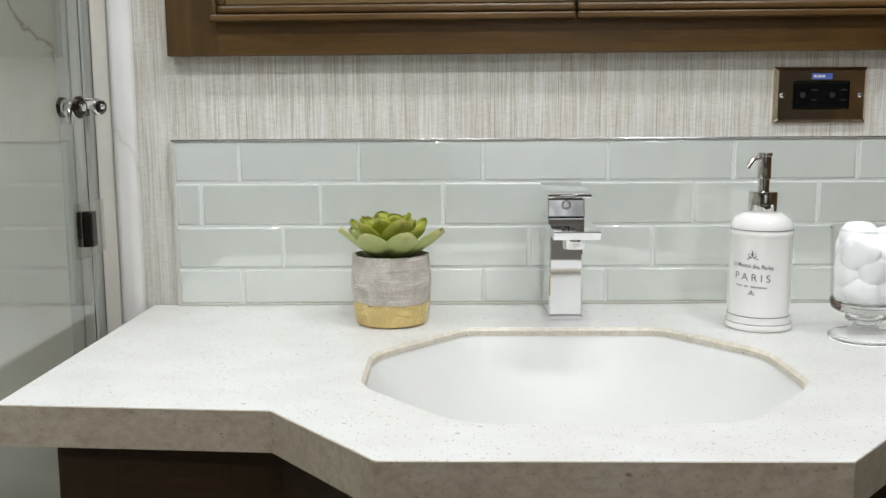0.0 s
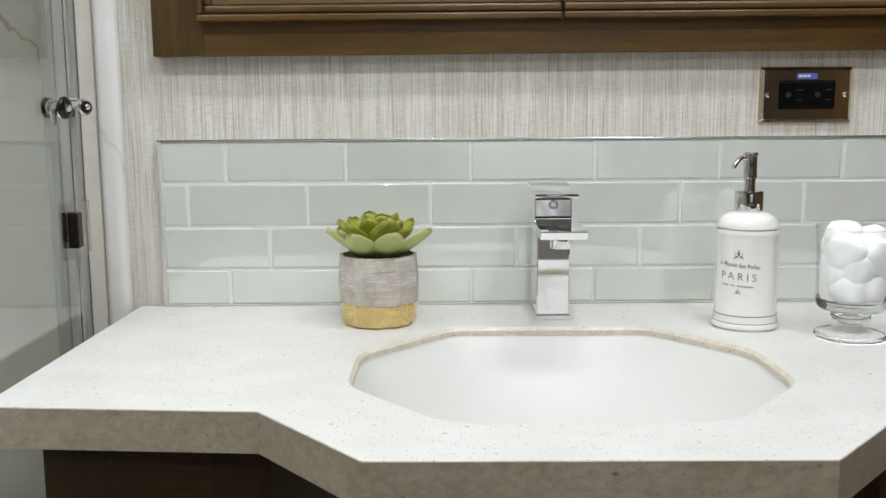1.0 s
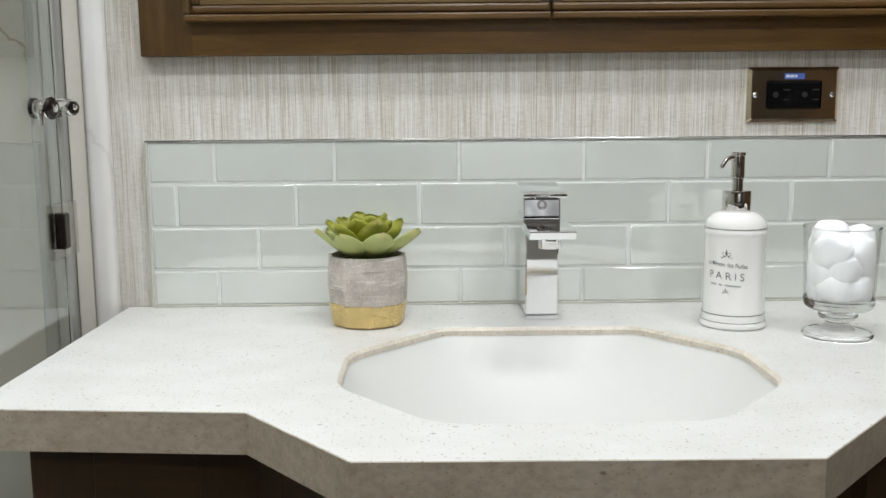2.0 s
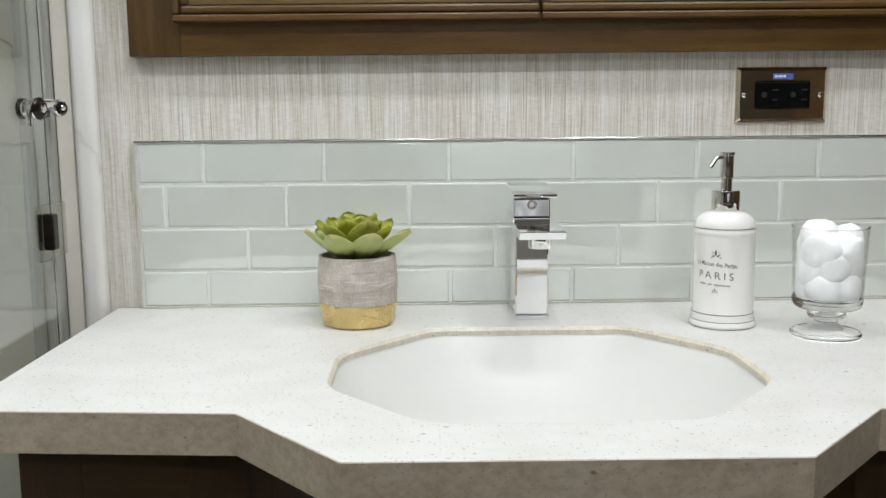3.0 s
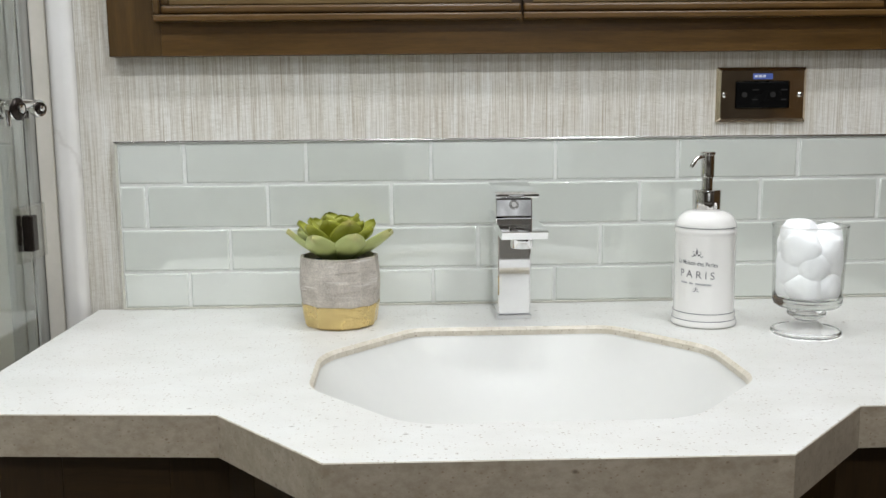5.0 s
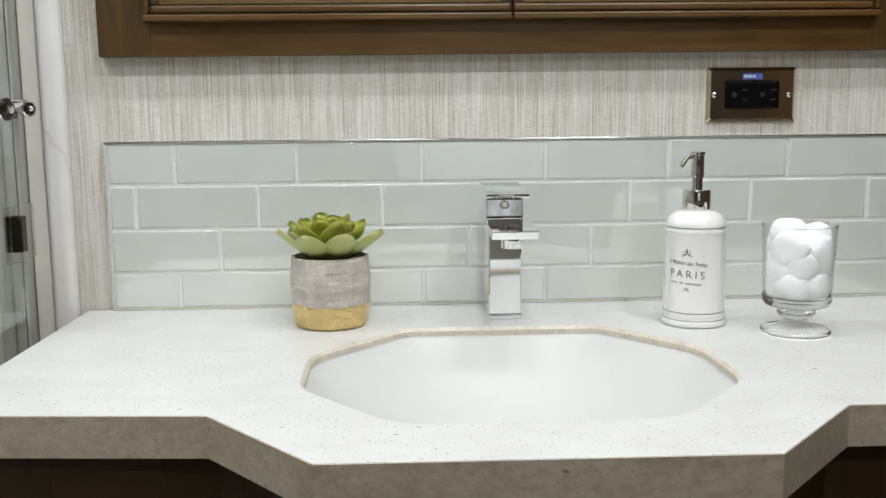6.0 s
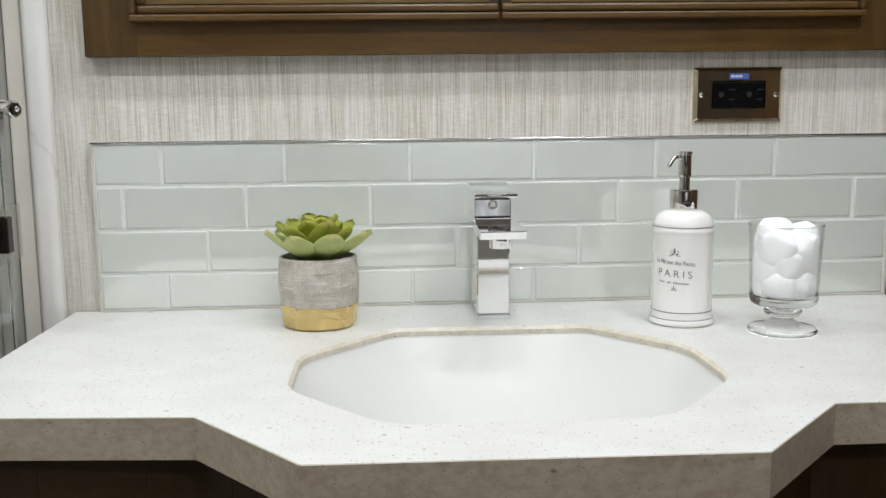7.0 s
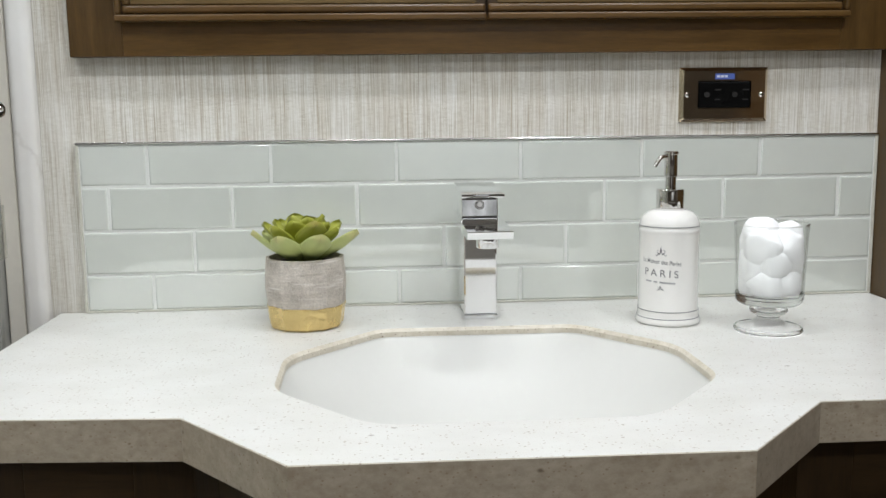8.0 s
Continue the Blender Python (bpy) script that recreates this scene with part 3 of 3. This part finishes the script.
outlet = thing("wall_outlet", OX, 0.007, OZ, "smoked steel double socket plate with black insert, on the wallpaper", "outlet")


def plate_mesh():
    bm = bmesh.new()
    rings = []
    for hw, hz, y in ((0.0570, 0.0338, 0.0), (0.0570, 0.0338, -0.0018), (0.0525, 0.0295, -0.0062), (0.0345, 0.0172, -0.0062), (0.0335, 0.0162, -0.004)):
        pts = rounded([(-hw, -hz), (hw, -hz), (hw, hz), (-hw, hz)], 0.0015, 3)
        rings.append([bm.verts.new((p[0], y, p[1])) for p in pts])
    for a, b2 in zip(rings, rings[1:]):
        for i in range(len(a)):
            j = (i + 1) % len(a)
            bm.faces.new((a[i], a[j], b2[j], b2[i]))
    bmesh.ops.recalc_face_normals(bm, faces=bm.faces)
    return bm


part("plate", plate_mesh(), PLATE, outlet)
ins = part("insert", box(-0.0333, 0.0333, -0.0075, -0.001, -0.016, 0.016, 0.0015, 2), BLACK, outlet, "black socket insert")
for sx in (-0.019, 0.017):
    part("socket_slot", box(sx + 0.006, sx + 0.014, -0.0079, -0.0074, 0.0052, 0.0068), SLOT, ins)
    part("socket_slot", box(sx + 0.006, sx + 0.013, -0.0079, -0.0074, -0.0068, -0.0052), SLOT, ins)
    part("socket_hole", prism([(sx - 0.004 + 0.0035 * math.cos(a * math.pi / 8), 0.0035 * math.sin(a * math.pi / 8)) for a in range(-4, 12)], 0, 0.0005), SLOT, ins).matrix_basis = pose(0, -0.0074, 0, 90, 0, 0)
for sx in (-0.0478, 0.0478):
    s = part("screw", lathe([(0, 0.0016), (0.0018, 0.0014), (0.0031, 0.0006), (0.0034, 0.0)], 20), CHROME, outlet, "bright screw head", True)
    s.matrix_basis = pose(sx, -0.0062, 0, 90, 0, 0)
    part("screw_slot", box(-0.0026, 0.0026, -0.0004, 0.0004, 0.0010, 0.00175), SLOT, s)
st = part("sticker", box(-0.0125, 0.0125, -0.0066, -0.0063, 0.0190, 0.0262), BLUE, outlet, "small blue sticker")
for k, (a, b2) in enumerate(((-0.0105, -0.0065), (-0.0055, -0.001), (0.0, 0.0035))):
    part("print_bar", box(a, b2, -0.0068, -0.00655, 0.0212, 0.0242), WHITE_INK, st)

# ---- tap ----
tap = thing("tap", 0.093, -0.066, ZC + 0.0003, "square polished chrome single-lever basin tap on the counter", "tap")
part("base_plate", box(-0.0200, 0.0200, -0.0305, 0.0365, 0.0, 0.0055, 0.001, 2), CHROME, tap)
part("column", box(-0.0190, 0.0190, -0.0290, 0.0350, 0.0058, 0.1085, 0.0014, 1), CHROME, tap)


def spout_mesh():
    """A flat tray whose front lip slants back underneath."""
    bm = bmesh.new()
    side = [(0.036, 0.1088), (0.036, 0.1222), (-0.1228, 0.1150), (-0.1240, 0.1141), (-0.1195, 0.1064), (-0.1175, 0.1058), (-0.030, 0.1088)]
    ends = [[bm.verts.new((x, y, z)) for y, z in side] for x in (-0.0245, 0.0245)]
    for i in range(len(side)):
        k = (i + 1) % len(side)
        bm.faces.new((ends[0][i], ends[0][k], ends[1][k], ends[1][i]))
    bm.faces.new(ends[0][::-1])
    bm.faces.new(ends[1])
    bmesh.ops.recalc_face_normals(bm, faces=bm.faces)
    return bm


part("spout", spout_mesh(), CHROME, tap)
part("spout_outlet", lathe([(0, 0.0), (0.0085, 0.0), (0.0100, -0.001), (0.0120, -0.001), (0.0125, 0.0), (0.0125, 0.0105), (0, 0.0105)], 32), CHROME, tap, smooth=True, angle=35).matrix_basis = pose(0, -0.098, 0.0955)
lever = part("lever_block", box(-0.0215, 0.0215, -0.0010, 0.0550, 0.0, 0.0252, 0.0014, 2), CHROME, tap)
lever.matrix_basis = pose(0, -0.0245, 0.1198, -7, 0, 0)
for v in lever.data.vertices:
    v.co.z -= 0.122 * max(0.0, v.co.y)
part("screw", lathe([(0, 0.0012), (0.0032, 0.0012), (0.0040, 0.0), (0.0048, 0.0), (0.0052, 0.0012), (0.0056, 0.0)], 28), NICKEL, lever, smooth=True, angle=40).matrix_basis = pose(0.0, -0.0012, 0.0142, 90, 0, 0)
part("lever_plate", box(-0.0245, 0.0245, -0.0480, 0.0450, 0.0, 0.0048, 0.0012, 2), CHROME, tap, smooth=True, angle=30).matrix_basis = pose(0, -0.010, 0.1478, 4.0, 0, 0)

# ---- soap dispenser ----
soap = thing("soap_dispenser", 0.3055, -0.130, ZC + 0.0003, "white ceramic soap dispenser with grey lettering and chrome pump", "soap dispenser")
body = part("bottle", lathe([(0, 0.0), (0.0350, 0.0), (0.0366, 0.0015), (0.0368, 0.004), (0.0356, 0.0068), (0.0346, 0.0088), (0.0343, 0.0105), (0.0346, 0.0125), (0.0344, 0.0148),
                             (0.0336, 0.0170), (0.0336, 0.1020), (0.0340, 0.1040), (0.0346, 0.1060), (0.0344, 0.1085), (0.0337, 0.1100), (0.0337, 0.1125), (0.0330, 0.1160),
                             (0.0305, 0.1215), (0.0255, 0.1262), (0.0200, 0.1288), (0.0165, 0.1295), (0, 0.1295)], 72), PORCELAIN, soap, smooth=True, angle=60)
for z, r in ((0.0078, 0.03525), (0.0160, 0.03425), (0.1115, 0.0339)):
    part("painted_line", lathe([(r - 0.0006, z - 0.00036), (r + 0.0002, z - 0.00036), (r + 0.0002, z + 0.00036), (r - 0.0006, z + 0.00036)], 72), GREY_LINE, body, smooth=True)
pump = part("pump_collar", lathe([(0, 0.1297), (0.0155, 0.1297), (0.0158, 0.1303), (0.0158, 0.1512), (0.0152, 0.1522), (0.0060, 0.1522), (0, 0.1522)], 48), NICKEL, soap, "polished metal pump collar", True, 35)
part("pump_stem", lathe([(0, 0.1523), (0.0062, 0.1523), (0.0062, 0.1660), (0, 0.1660)], 32), NICKEL, pump, smooth=True, angle=35)
part("pump_head", lathe([(0, 0.1661), (0.0074, 0.1661), (0.0076, 0.1670), (0.0074, 0.1905), (0.0084, 0.1912), (0.0084, 0.1935), (0.0070, 0.1945), (0, 0.1945)], 36), NICKEL, pump, smooth=True, angle=35)
turn = Matrix.Rotation(radians(205), 3, "Z")
part("pump_nozzle", tube([turn @ Vector(p) for p in ((0.006, 0, 0.1885), (0.012, 0, 0.1885), (0.0165, 0, 0.1872), (0.0225, 0, 0.1800), (0.0240, 0, 0.1780))], [0.0026, 0.0026, 0.0025, 0.0023, 0.0022]), NICKEL, pump, smooth=True, angle=50)

# print on the bottle, wrapped round it
FACE = radians(-90 - 33)


def wrap(bm, radius, z0, lean=0.0):
    """Bends a flat drawing in the xy plane round the bottle."""
    for v in bm.verts:
        x, y, d = v.co
        a, r = FACE + x / radius, radius + d
        v.co = Vector((r * math.cos(a), r * math.sin(a), z0 + y + lean * x))
    return bm


def bar(x0, x1, y0, y1, bm=None):
    bm = bm or bmesh.new()
    n = max(2, int((x1 - x0) / 0.002))
    row = [[bm.verts.new((x0 + (x1 - x0) * i / n, y, 0.00015)) for i in range(n + 1)] for y in (y0, y1)]
    for i in range(n):
        bm.faces.new((row[0][i], row[0][i + 1], row[1][i + 1], row[1][i]))
    return bm


def letters(text, width, weight=0.0):
    """A word in the built-in font, scaled to a width and centred."""
    cu = bpy.data.curves.new("letters", "FONT")
    cu.body, cu.size, cu.align_x, cu.offset = text, 1.0, "CENTER", weight
    cu.space_character = 1.5 if text.isupper() else 1.0
    ob = bpy.data.objects.new("letters", cu)
    scene.collection.objects.link(ob)
    me = bpy.data.meshes.new_from_object(ob.evaluated_get(bpy.context.evaluated_depsgraph_get()))
    bpy.data.objects.remove(ob)
    bm = bmesh.new()
    bm.from_mesh(me)
    lo, hi = min(v.co.x for v in bm.verts), max(v.co.x for v in bm.verts)
    f = width / (hi - lo)
    for v in bm.verts:
        v.co = Vector(((v.co.x - (lo + hi) / 2) * f, v.co.y * f * (1.0 if text.isupper() else 1.25), 0.00015))
    bmesh.ops.subdivide_edges(bm, edges=[e for e in bm.edges if e.calc_length() > 0.003], cuts=2)
    return bm


R = 0.0337
part("lettering", wrap(letters("PARIS", 0.0395, -0.004), R, 0.0564, -0.05), GREY_LINE, body, "grey word PARIS")
part("lettering", wrap(letters("La Maison des Perles", 0.0460, 0.004), R, 0.0706, -0.07), GREY_LINE, body, "grey line of ornate words")
for a, b2 in ((-0.0185, -0.0105), (-0.0080, -0.0035), (-0.0010, 0.0165)):
    part("print_bar", wrap(bar(a, b2, -0.0009, 0.0009), R, 0.0500, -0.05), PALE_INK, body, "pale grey printed bar")


def scroll(z, s):
    """A small ornament of leaves and curls."""
    bm = bmesh.new()
    strokes = [[(0, -0.3), (0.22, 0.15), (0.0, 0.95), (-0.22, 0.15)]]
    for sgn in (1, -1):
        strokes.append([(sgn * (0.15 + 0.55 * math.sin(k * 0.45)), -0.25 + 0.42 * (1 - math.cos(k * 0.55)) - 0.05 * k) for k in range(7)])
        strokes.append([(sgn * (0.2 + 0.13 * k), -0.45 + 0.16 * math.sin(k * 1.1)) for k in range(7)])
    for i, st2 in enumerate(strokes):
        if i == 0:
            bm.faces.new([bm.verts.new((x * s, y * s, 0.00015)) for x, y in st2])
            continue
        left, right = [], []
        for k, (x, y) in enumerate(st2):
            w = 0.085 * (1.2 - k / 8)
            left.append(bm.verts.new((x * s, (y + w) * s, 0.00015)))
            right.append(bm.verts.new((x * s + w * s * 0.5, (y - w) * s, 0.00015)))
        for k in range(len(st2) - 1):
            bm.faces.new((left[k], right[k], right[k + 1], left[k + 1]))
    return wrap(bm, R, z)


part("ornament", scroll(0.0840, 0.0066), GREY_LINE, body)
part("ornament", scroll(0.0432, 0.0040), GREY_LINE, body)

# ---- footed glass with cotton balls ----
goblet = thing("footed_glass", 0.3985, -0.191, ZC + 0.0004, "clear footed glass beside the soap dispenser", "glass jar")
for nm, material, prof in (
        ("foot", TUMBLER, [(0.0322, 0.0), (0.0326, 0.0020), (0.0322, 0.0052), (0.0280, 0.0062), (0.0200, 0.0088), (0.0145, 0.0122), (0.0120, 0.0158), (0.0126, 0.0182),
                           (0.0175, 0.0194), (0.0198, 0.0214), (0.0203, 0.0240), (0.0192, 0.0264), (0.0180, 0.0276), (0.0235, 0.0288), (0.0315, 0.0308), (0.0348, 0.0336), (0.0360, 0.0375), (0.0361, 0.0420),
                           (0.0350, 0.0424), (0.0325, 0.0404), (0.0240, 0.0392), (0, 0.0388)]),
        ("bowl", THIN, [(0.0360, 0.0424), (0.0366, 0.0700), (0.0388, 0.1160), (0.0388, 0.1172), (0.0374, 0.1172), (0.0373, 0.1160), (0.0351, 0.0700), (0.0345, 0.0427), (0.0360, 0.0424)])):
    part(nm, lathe(prof, 72), material, goblet, smooth=True, angle=50).visible_shadow = False
ring = [(0.0381 + 0.0011 * math.cos(a * math.pi / 6), 0.1182 + 0.0010 * math.sin(a * math.pi / 6)) for a in range(13)]
foot_ring = [(0.0347 + 0.0019 * math.cos(a * math.pi / 6), 0.0027 + 0.0026 * math.sin(a * math.pi / 6)) for a in range(13)]
part("foot_rim", lathe(foot_ring, 72), TUMBLER, goblet, "rounded clear edge of the foot", True).visible_shadow = False
part("rim", lathe(ring, 72), TUMBLER, goblet, "bright rounded glass rim", True).visible_shadow = False


def fluff(r, seed, place):
    """A soft uneven ball at a place in the glass, pressed flat where it meets the side."""
    bm = bmesh.new()
    bmesh.ops.create_icosphere(bm, subdivisions=5, radius=r)
    off = Vector((seed * 3.1, seed * 1.7, seed * 2.3))
    for v in bm.verts:
        d = v.co.normalized()
        v.co += d * r * (0.16 * noise.noise(d * 1.2 + off) + 0.03 * noise.noise(d * 4 + off) + 0.010 * noise.noise(d * 16 + off) + 0.012 * noise.noise(d * 50 + off))
        p = v.co + place
        flat, most = Vector((p.x, p.y)), 0.0342 + 0.0026 * max(0.0, min(1.0, (p.z - 0.047) / 0.070))
        over = flat.length - (most - 0.006)
        if over > 0:
            flat *= (most - 0.006 * math.exp(-over / 0.006)) / flat.length
        v.co = Vector((flat.x, flat.y, max(p.z, 0.0426))) - place
    return bm


rng = random.Random(4)
LAYERS = [(0.0590, 5, 0.0165, 0.0215), (0.0765, 5, 0.0170, 0.0218), (0.0925, 4, 0.0165, 0.0215), (0.076, 1, 0.0, 0.020)]
SPOTS = []
for z, count, ringr, r in LAYERS:
    for k in range(count):
        a = 2 * math.pi * k / count + z * 73 + rng.uniform(-0.3, 0.3)
        SPOTS.append((Vector((ringr * math.cos(a), ringr * math.sin(a), z + rng.uniform(-0.006, 0.006))), r * rng.uniform(0.88, 1.10)))
SPOTS += [(Vector((-0.0145, -0.004, 0.1085)), 0.0185), (Vector((0.0160, -0.004, 0.1040)), 0.0170)]
for n, (place, r) in enumerate(SPOTS):
    ball = link("cotton_ball", fluff(r, n + 1, place), COTTON, True)
    ball.matrix_world = pose(0.3985 + place.x, -0.191 + place.y, ZC + 0.0004 + place.z)
    tagged(ball, "fluffy white cotton ball in the footed glass", "cotton ball", "cotton balls in the glass")

# ---- potted succulent ----
plant = thing("potted_succulent", -0.109, -0.100, ZC + 0.0003, "green succulent in a faceted grey concrete pot with gold base", "potted plant")
FAC = 11


def facet_pot(levels, seed, rows, wave=0.0):
    """A hand-cut pot: flat upright facets broken by shallow ledges."""
    bm = bmesh.new()
    per, rings = 4, []
    top = levels[-1][1]

    def radius(z):
        for (r0, z0), (r1, z1) in zip(levels, levels[1:]):
            if z <= z1:
                return r0 + (r1 - r0) * (z - z0) / max(z1 - z0, 1e-6)
        return levels[-1][0]

    for i in range(rows + 1):
        z = levels[0][1] + (top - levels[0][1]) * i / rows
        ring = []
        for k in range(FAC * per):
            a = 2 * math.pi * (k / per + 0.3) / FAC
            f, u = k // per, (k % per) / per
            flat = math.cos(math.pi / FAC) / math.cos((u - 0.5) * 2 * math.pi / FAC)
            cutz = z + 0.004 * noise.noise(Vector((f * 5.3, seed, 1.0)))
            block = int(cutz / (0.011 + 0.003 * noise.noise(Vector((f * 2.7, 3.0, seed)))))
            step = 0.0010 * noise.noise(Vector((f * 4.1 + 0.5, block * 3.7 + 0.5, seed))) if 0 < i < rows else 0.0
            rr = radius(z) * flat * (1 + 0.010 * noise.noise(Vector((f * 1.9 + 0.3, seed, z * 20)))) + step
            up = wave * noise.noise(Vector((math.cos(a) * 2.4, math.sin(a) * 2.4, seed))) if i == rows or wave else 0.0
            ring.append(bm.verts.new((rr * math.cos(a), rr * math.sin(a), z + up * (i / rows))))
        rings.append(ring)
    n = FAC * per
    for a, b2 in zip(rings, rings[1:]):
        for k in range(n):
            bm.faces.new((a[k], a[(k + 1) % n], b2[(k + 1) % n], b2[k]))
    bm.faces.new(rings[0][::-1])
    return bm, rings[-1]


def pot_rim(bm, ring, inset, down):
    """Turns the open top inwards."""
    n = len(ring)
    for f, dz in ((1 - inset, 0.0), (1 - inset * 1.15, -down)):
        nxt = [bm.verts.new((v.co.x * f, v.co.y * f, ring[0].co.z + dz)) for v in ring] if dz else [bm.verts.new((v.co.x * f, v.co.y * f, v.co.z + 0.0004)) for v in ring]
        for k in range(n):
            bm.faces.new((ring[k], ring[(k + 1) % n], nxt[(k + 1) % n], nxt[k]))
        ring = nxt
    bmesh.ops.recalc_face_normals(bm, faces=bm.faces)
    return bm


pot = part("pot", pot_rim(*facet_pot([(0.0405, 0.004), (0.0448, 0.026), (0.0468, 0.046), (0.0462, 0.066), (0.0448, 0.0800)], 3.0, 34), 0.07, 0.009), CONCRETE, plant, "grey faceted concrete pot")
gold = part("gold_base", pot_rim(*facet_pot([(0.0392, 0.0), (0.0418, 0.0020), (0.0440, 0.0140), (0.0456, 0.0265)], 3.0, 12, 0.004), 0.02, 0.001), GOLD, plant, "metallic gold painted base")
part("soil", lathe([(0.0, 0.0745), (0.02, 0.0735), (0.0405, 0.0720), (0.0405, 0.0700), (0, 0.0700)], 24), SOIL, plant, "dark soil")


def leaf_mesh(L, W, T, cup, curl, seed):
    """A fleshy spoon-shaped leaf along +x, cupped upwards, with a small pointed tip."""
    bm = bmesh.new()
    nu, nv = 20, 14
    grid = [[], []]
    for side in (0, 1):
        for i in range(nu + 1):
            s = i / nu
            if s < 0.64:
                w = 0.34 + 0.66 * math.sin(math.pi / 2 * s / 0.64) ** 1.3
            else:
                q = (s - 0.64) / 0.36
                w = 0.62 * math.sqrt(max(0.0, 1 - q ** 2)) + 0.38 * (1 - q)
            w = W * 0.5 * w + 0.0004 * (1 - s)
            th = T * (0.95 - 0.5 * s) * (1 - max(0, (s - 0.75) / 0.25) ** 2 * 0.8)
            row = []
            for j in range(nv + 1):
                q = math.sin(math.pi / 2 * (-1 + 2 * j / nv))
                edge = math.cos(math.pi / 2 * (-1 + 2 * j / nv)) ** 0.8
                up = cup * W * q * q * (0.35 + 0.65 * s) + curl * L * s * s + 0.0016 * noise.noise(Vector((s * 3, q * 1.5, seed)))
                z = up + (0.30 if side == 0 else -0.70) * th * edge
                row.append(bm.verts.new((L * s, w * q, z)))
            grid[side].append(row)
    for side in (0, 1):
        for i in range(nu):
            for j in range(nv):
                q = (grid[side][i][j], grid[side][i + 1][j], grid[side][i + 1][j + 1], grid[side][i][j + 1])
                bm.faces.new(q if side == 0 else q[::-1])
    bmesh.ops.remove_doubles(bm, verts=bm.verts, dist=0.00004)
    bmesh.ops.recalc_face_normals(bm, faces=bm.faces)
    return bm


rng = random.Random(11)
# ring: count, length, width, rise in degrees, height of the root, first turn, material
RINGS = [(8, 0.058, 0.036, 27, 0.0750, 246, LEAF_OUT), (7, 0.051, 0.034, 34, 0.0845, 228, LEAF_IN), (5, 0.040, 0.030, 39, 0.0935, 262, LEAF_IN), (5, 0.030, 0.025, 49, 0.1000, 222, LEAF_IN), (3, 0.019, 0.016, 66, 0.1040, 100, LEAF_IN)]
part("stem", lathe([(0.0, 0.108), (0.006, 0.107), (0.010, 0.098), (0.012, 0.084), (0.013, 0.0725), (0, 0.0725)], 20), LEAF_IN, plant, smooth=True)
for k, (count, L, W, rise, z, first, mat) in enumerate(RINGS):
    for i in range(count):
        a = first + 360 * i / count + rng.uniform(-10, 10)
        s = rng.uniform(0.90, 1.08)
        lf = part("leaf", leaf_mesh(L * s, W * s, 0.0046, 0.15, 0.09, k * 10 + i), mat, plant, smooth=True)
        root = 0.010 - 0.002 * k
        lf.matrix_basis = pose(root * math.cos(radians(a)), root * math.sin(radians(a)), z, 0, 0, a) @ pose(0, 0, 0, rng.uniform(-9, 9), -(rise + rng.uniform(-5, 5)), 0)

# ---- glass tile splashback ----
TL, TR = -0.3815, 0.6145
ROWS_Z = [(0.8625, 0.9052), (0.9082, 0.9592), (0.9622, 1.0137), (1.0167, 1.0652)]
JOINTS = [[-0.302, -0.1515, 0.0015, 0.1555, 0.309, 0.4635], [-0.250, -0.097, 0.0585, 0.2140, 0.3690, 0.5230],
          [-0.350, -0.202, -0.049, 0.1065, 0.2625, 0.4165, 0.5690], [-0.302, -0.1535, 0.0005, 0.1555, 0.3100, 0.4635]]
splash = structure("splashback", box(TL - 0.0035, TR + 0.005, 0.0013, 0.0069, ZC, 1.0665), GROUT, "pale sage glass subway tile splashback", "splashback")
for nm, bm in (("caulk_side", box(TL - 0.0045, TL - 0.0010, -0.0008, 0.0034, ZC + 0.001, 1.0660, 0.0008, 2)), ("caulk_side", box(TR + 0.0012, TR + 0.0050, -0.0005, 0.0034, ZC + 0.001, 1.0660, 0.0008, 2)),
               ("caulk_base", box(TL - 0.003, TR + 0.004, -0.0022, 0.0034, ZC + 0.0003, ZC + 0.0022, 0.0006, 2))):
    part(nm, bm, CAULK, splash)
part("edge_trim", box(TL - 0.0045, TR + 0.005, -0.0018, 0.0068, 1.0667, 1.0690, 0.0010, 3), TRIM, splash, "thin bright metal edge trim")
G = 0.0016
cache = {}


def tile_mesh(w, h):
    """A glass tile with a soft chamfer round its face."""
    bm = bmesh.new()
    rings = []
    for inset, y in ((0.0, 0.0055), (0.0, 0.0020), (0.0004, 0.0011), (0.0011, 0.0004), (0.0022, 0.0), (0.0030, 0.0)):
        a, c = w / 2 - inset, h / 2 - inset
        rings.append([bm.verts.new((x, y, z)) for x, z in ((-a, -c), (a, -c), (a, c), (-a, c))])
    for a, c in zip(rings, rings[1:]):
        for i in range(4):
            bm.faces.new((a[i], a[(i + 1) % 4], c[(i + 1) % 4], c[i]))
    bm.faces.new(rings[-1])
    bmesh.ops.recalc_face_normals(bm, faces=bm.faces)
    return bm


rng = random.Random(7)
for (z0, z1), joints in zip(ROWS_Z, JOINTS):
    xs = [TL - G] + joints + [TR + G]
    for a, b2 in zip(xs, xs[1:]):
        w, h = round(b2 - a - 2 * G, 3), round(z1 - z0, 4)
        if (w, h) not in cache:
            bm = tile_mesh(w, h)
            me = bpy.data.meshes.new("tile")
            bm.to_mesh(me)
            bm.free()
            me.materials.append(TILE)
            for p in me.polygons:
                p.use_smooth = True
            me.set_sharp_from_angle(angle=radians(50))
            cache[(w, h)] = me
        tile = new("tile", cache[(w, h)])
        tile.parent = splash
        tile.matrix_basis = pose((a + b2) / 2, rng.uniform(-0.0002, 0.0002), (z0 + z1) / 2, rng.gauss(0, 0.12), 0, rng.gauss(0, 0.10))
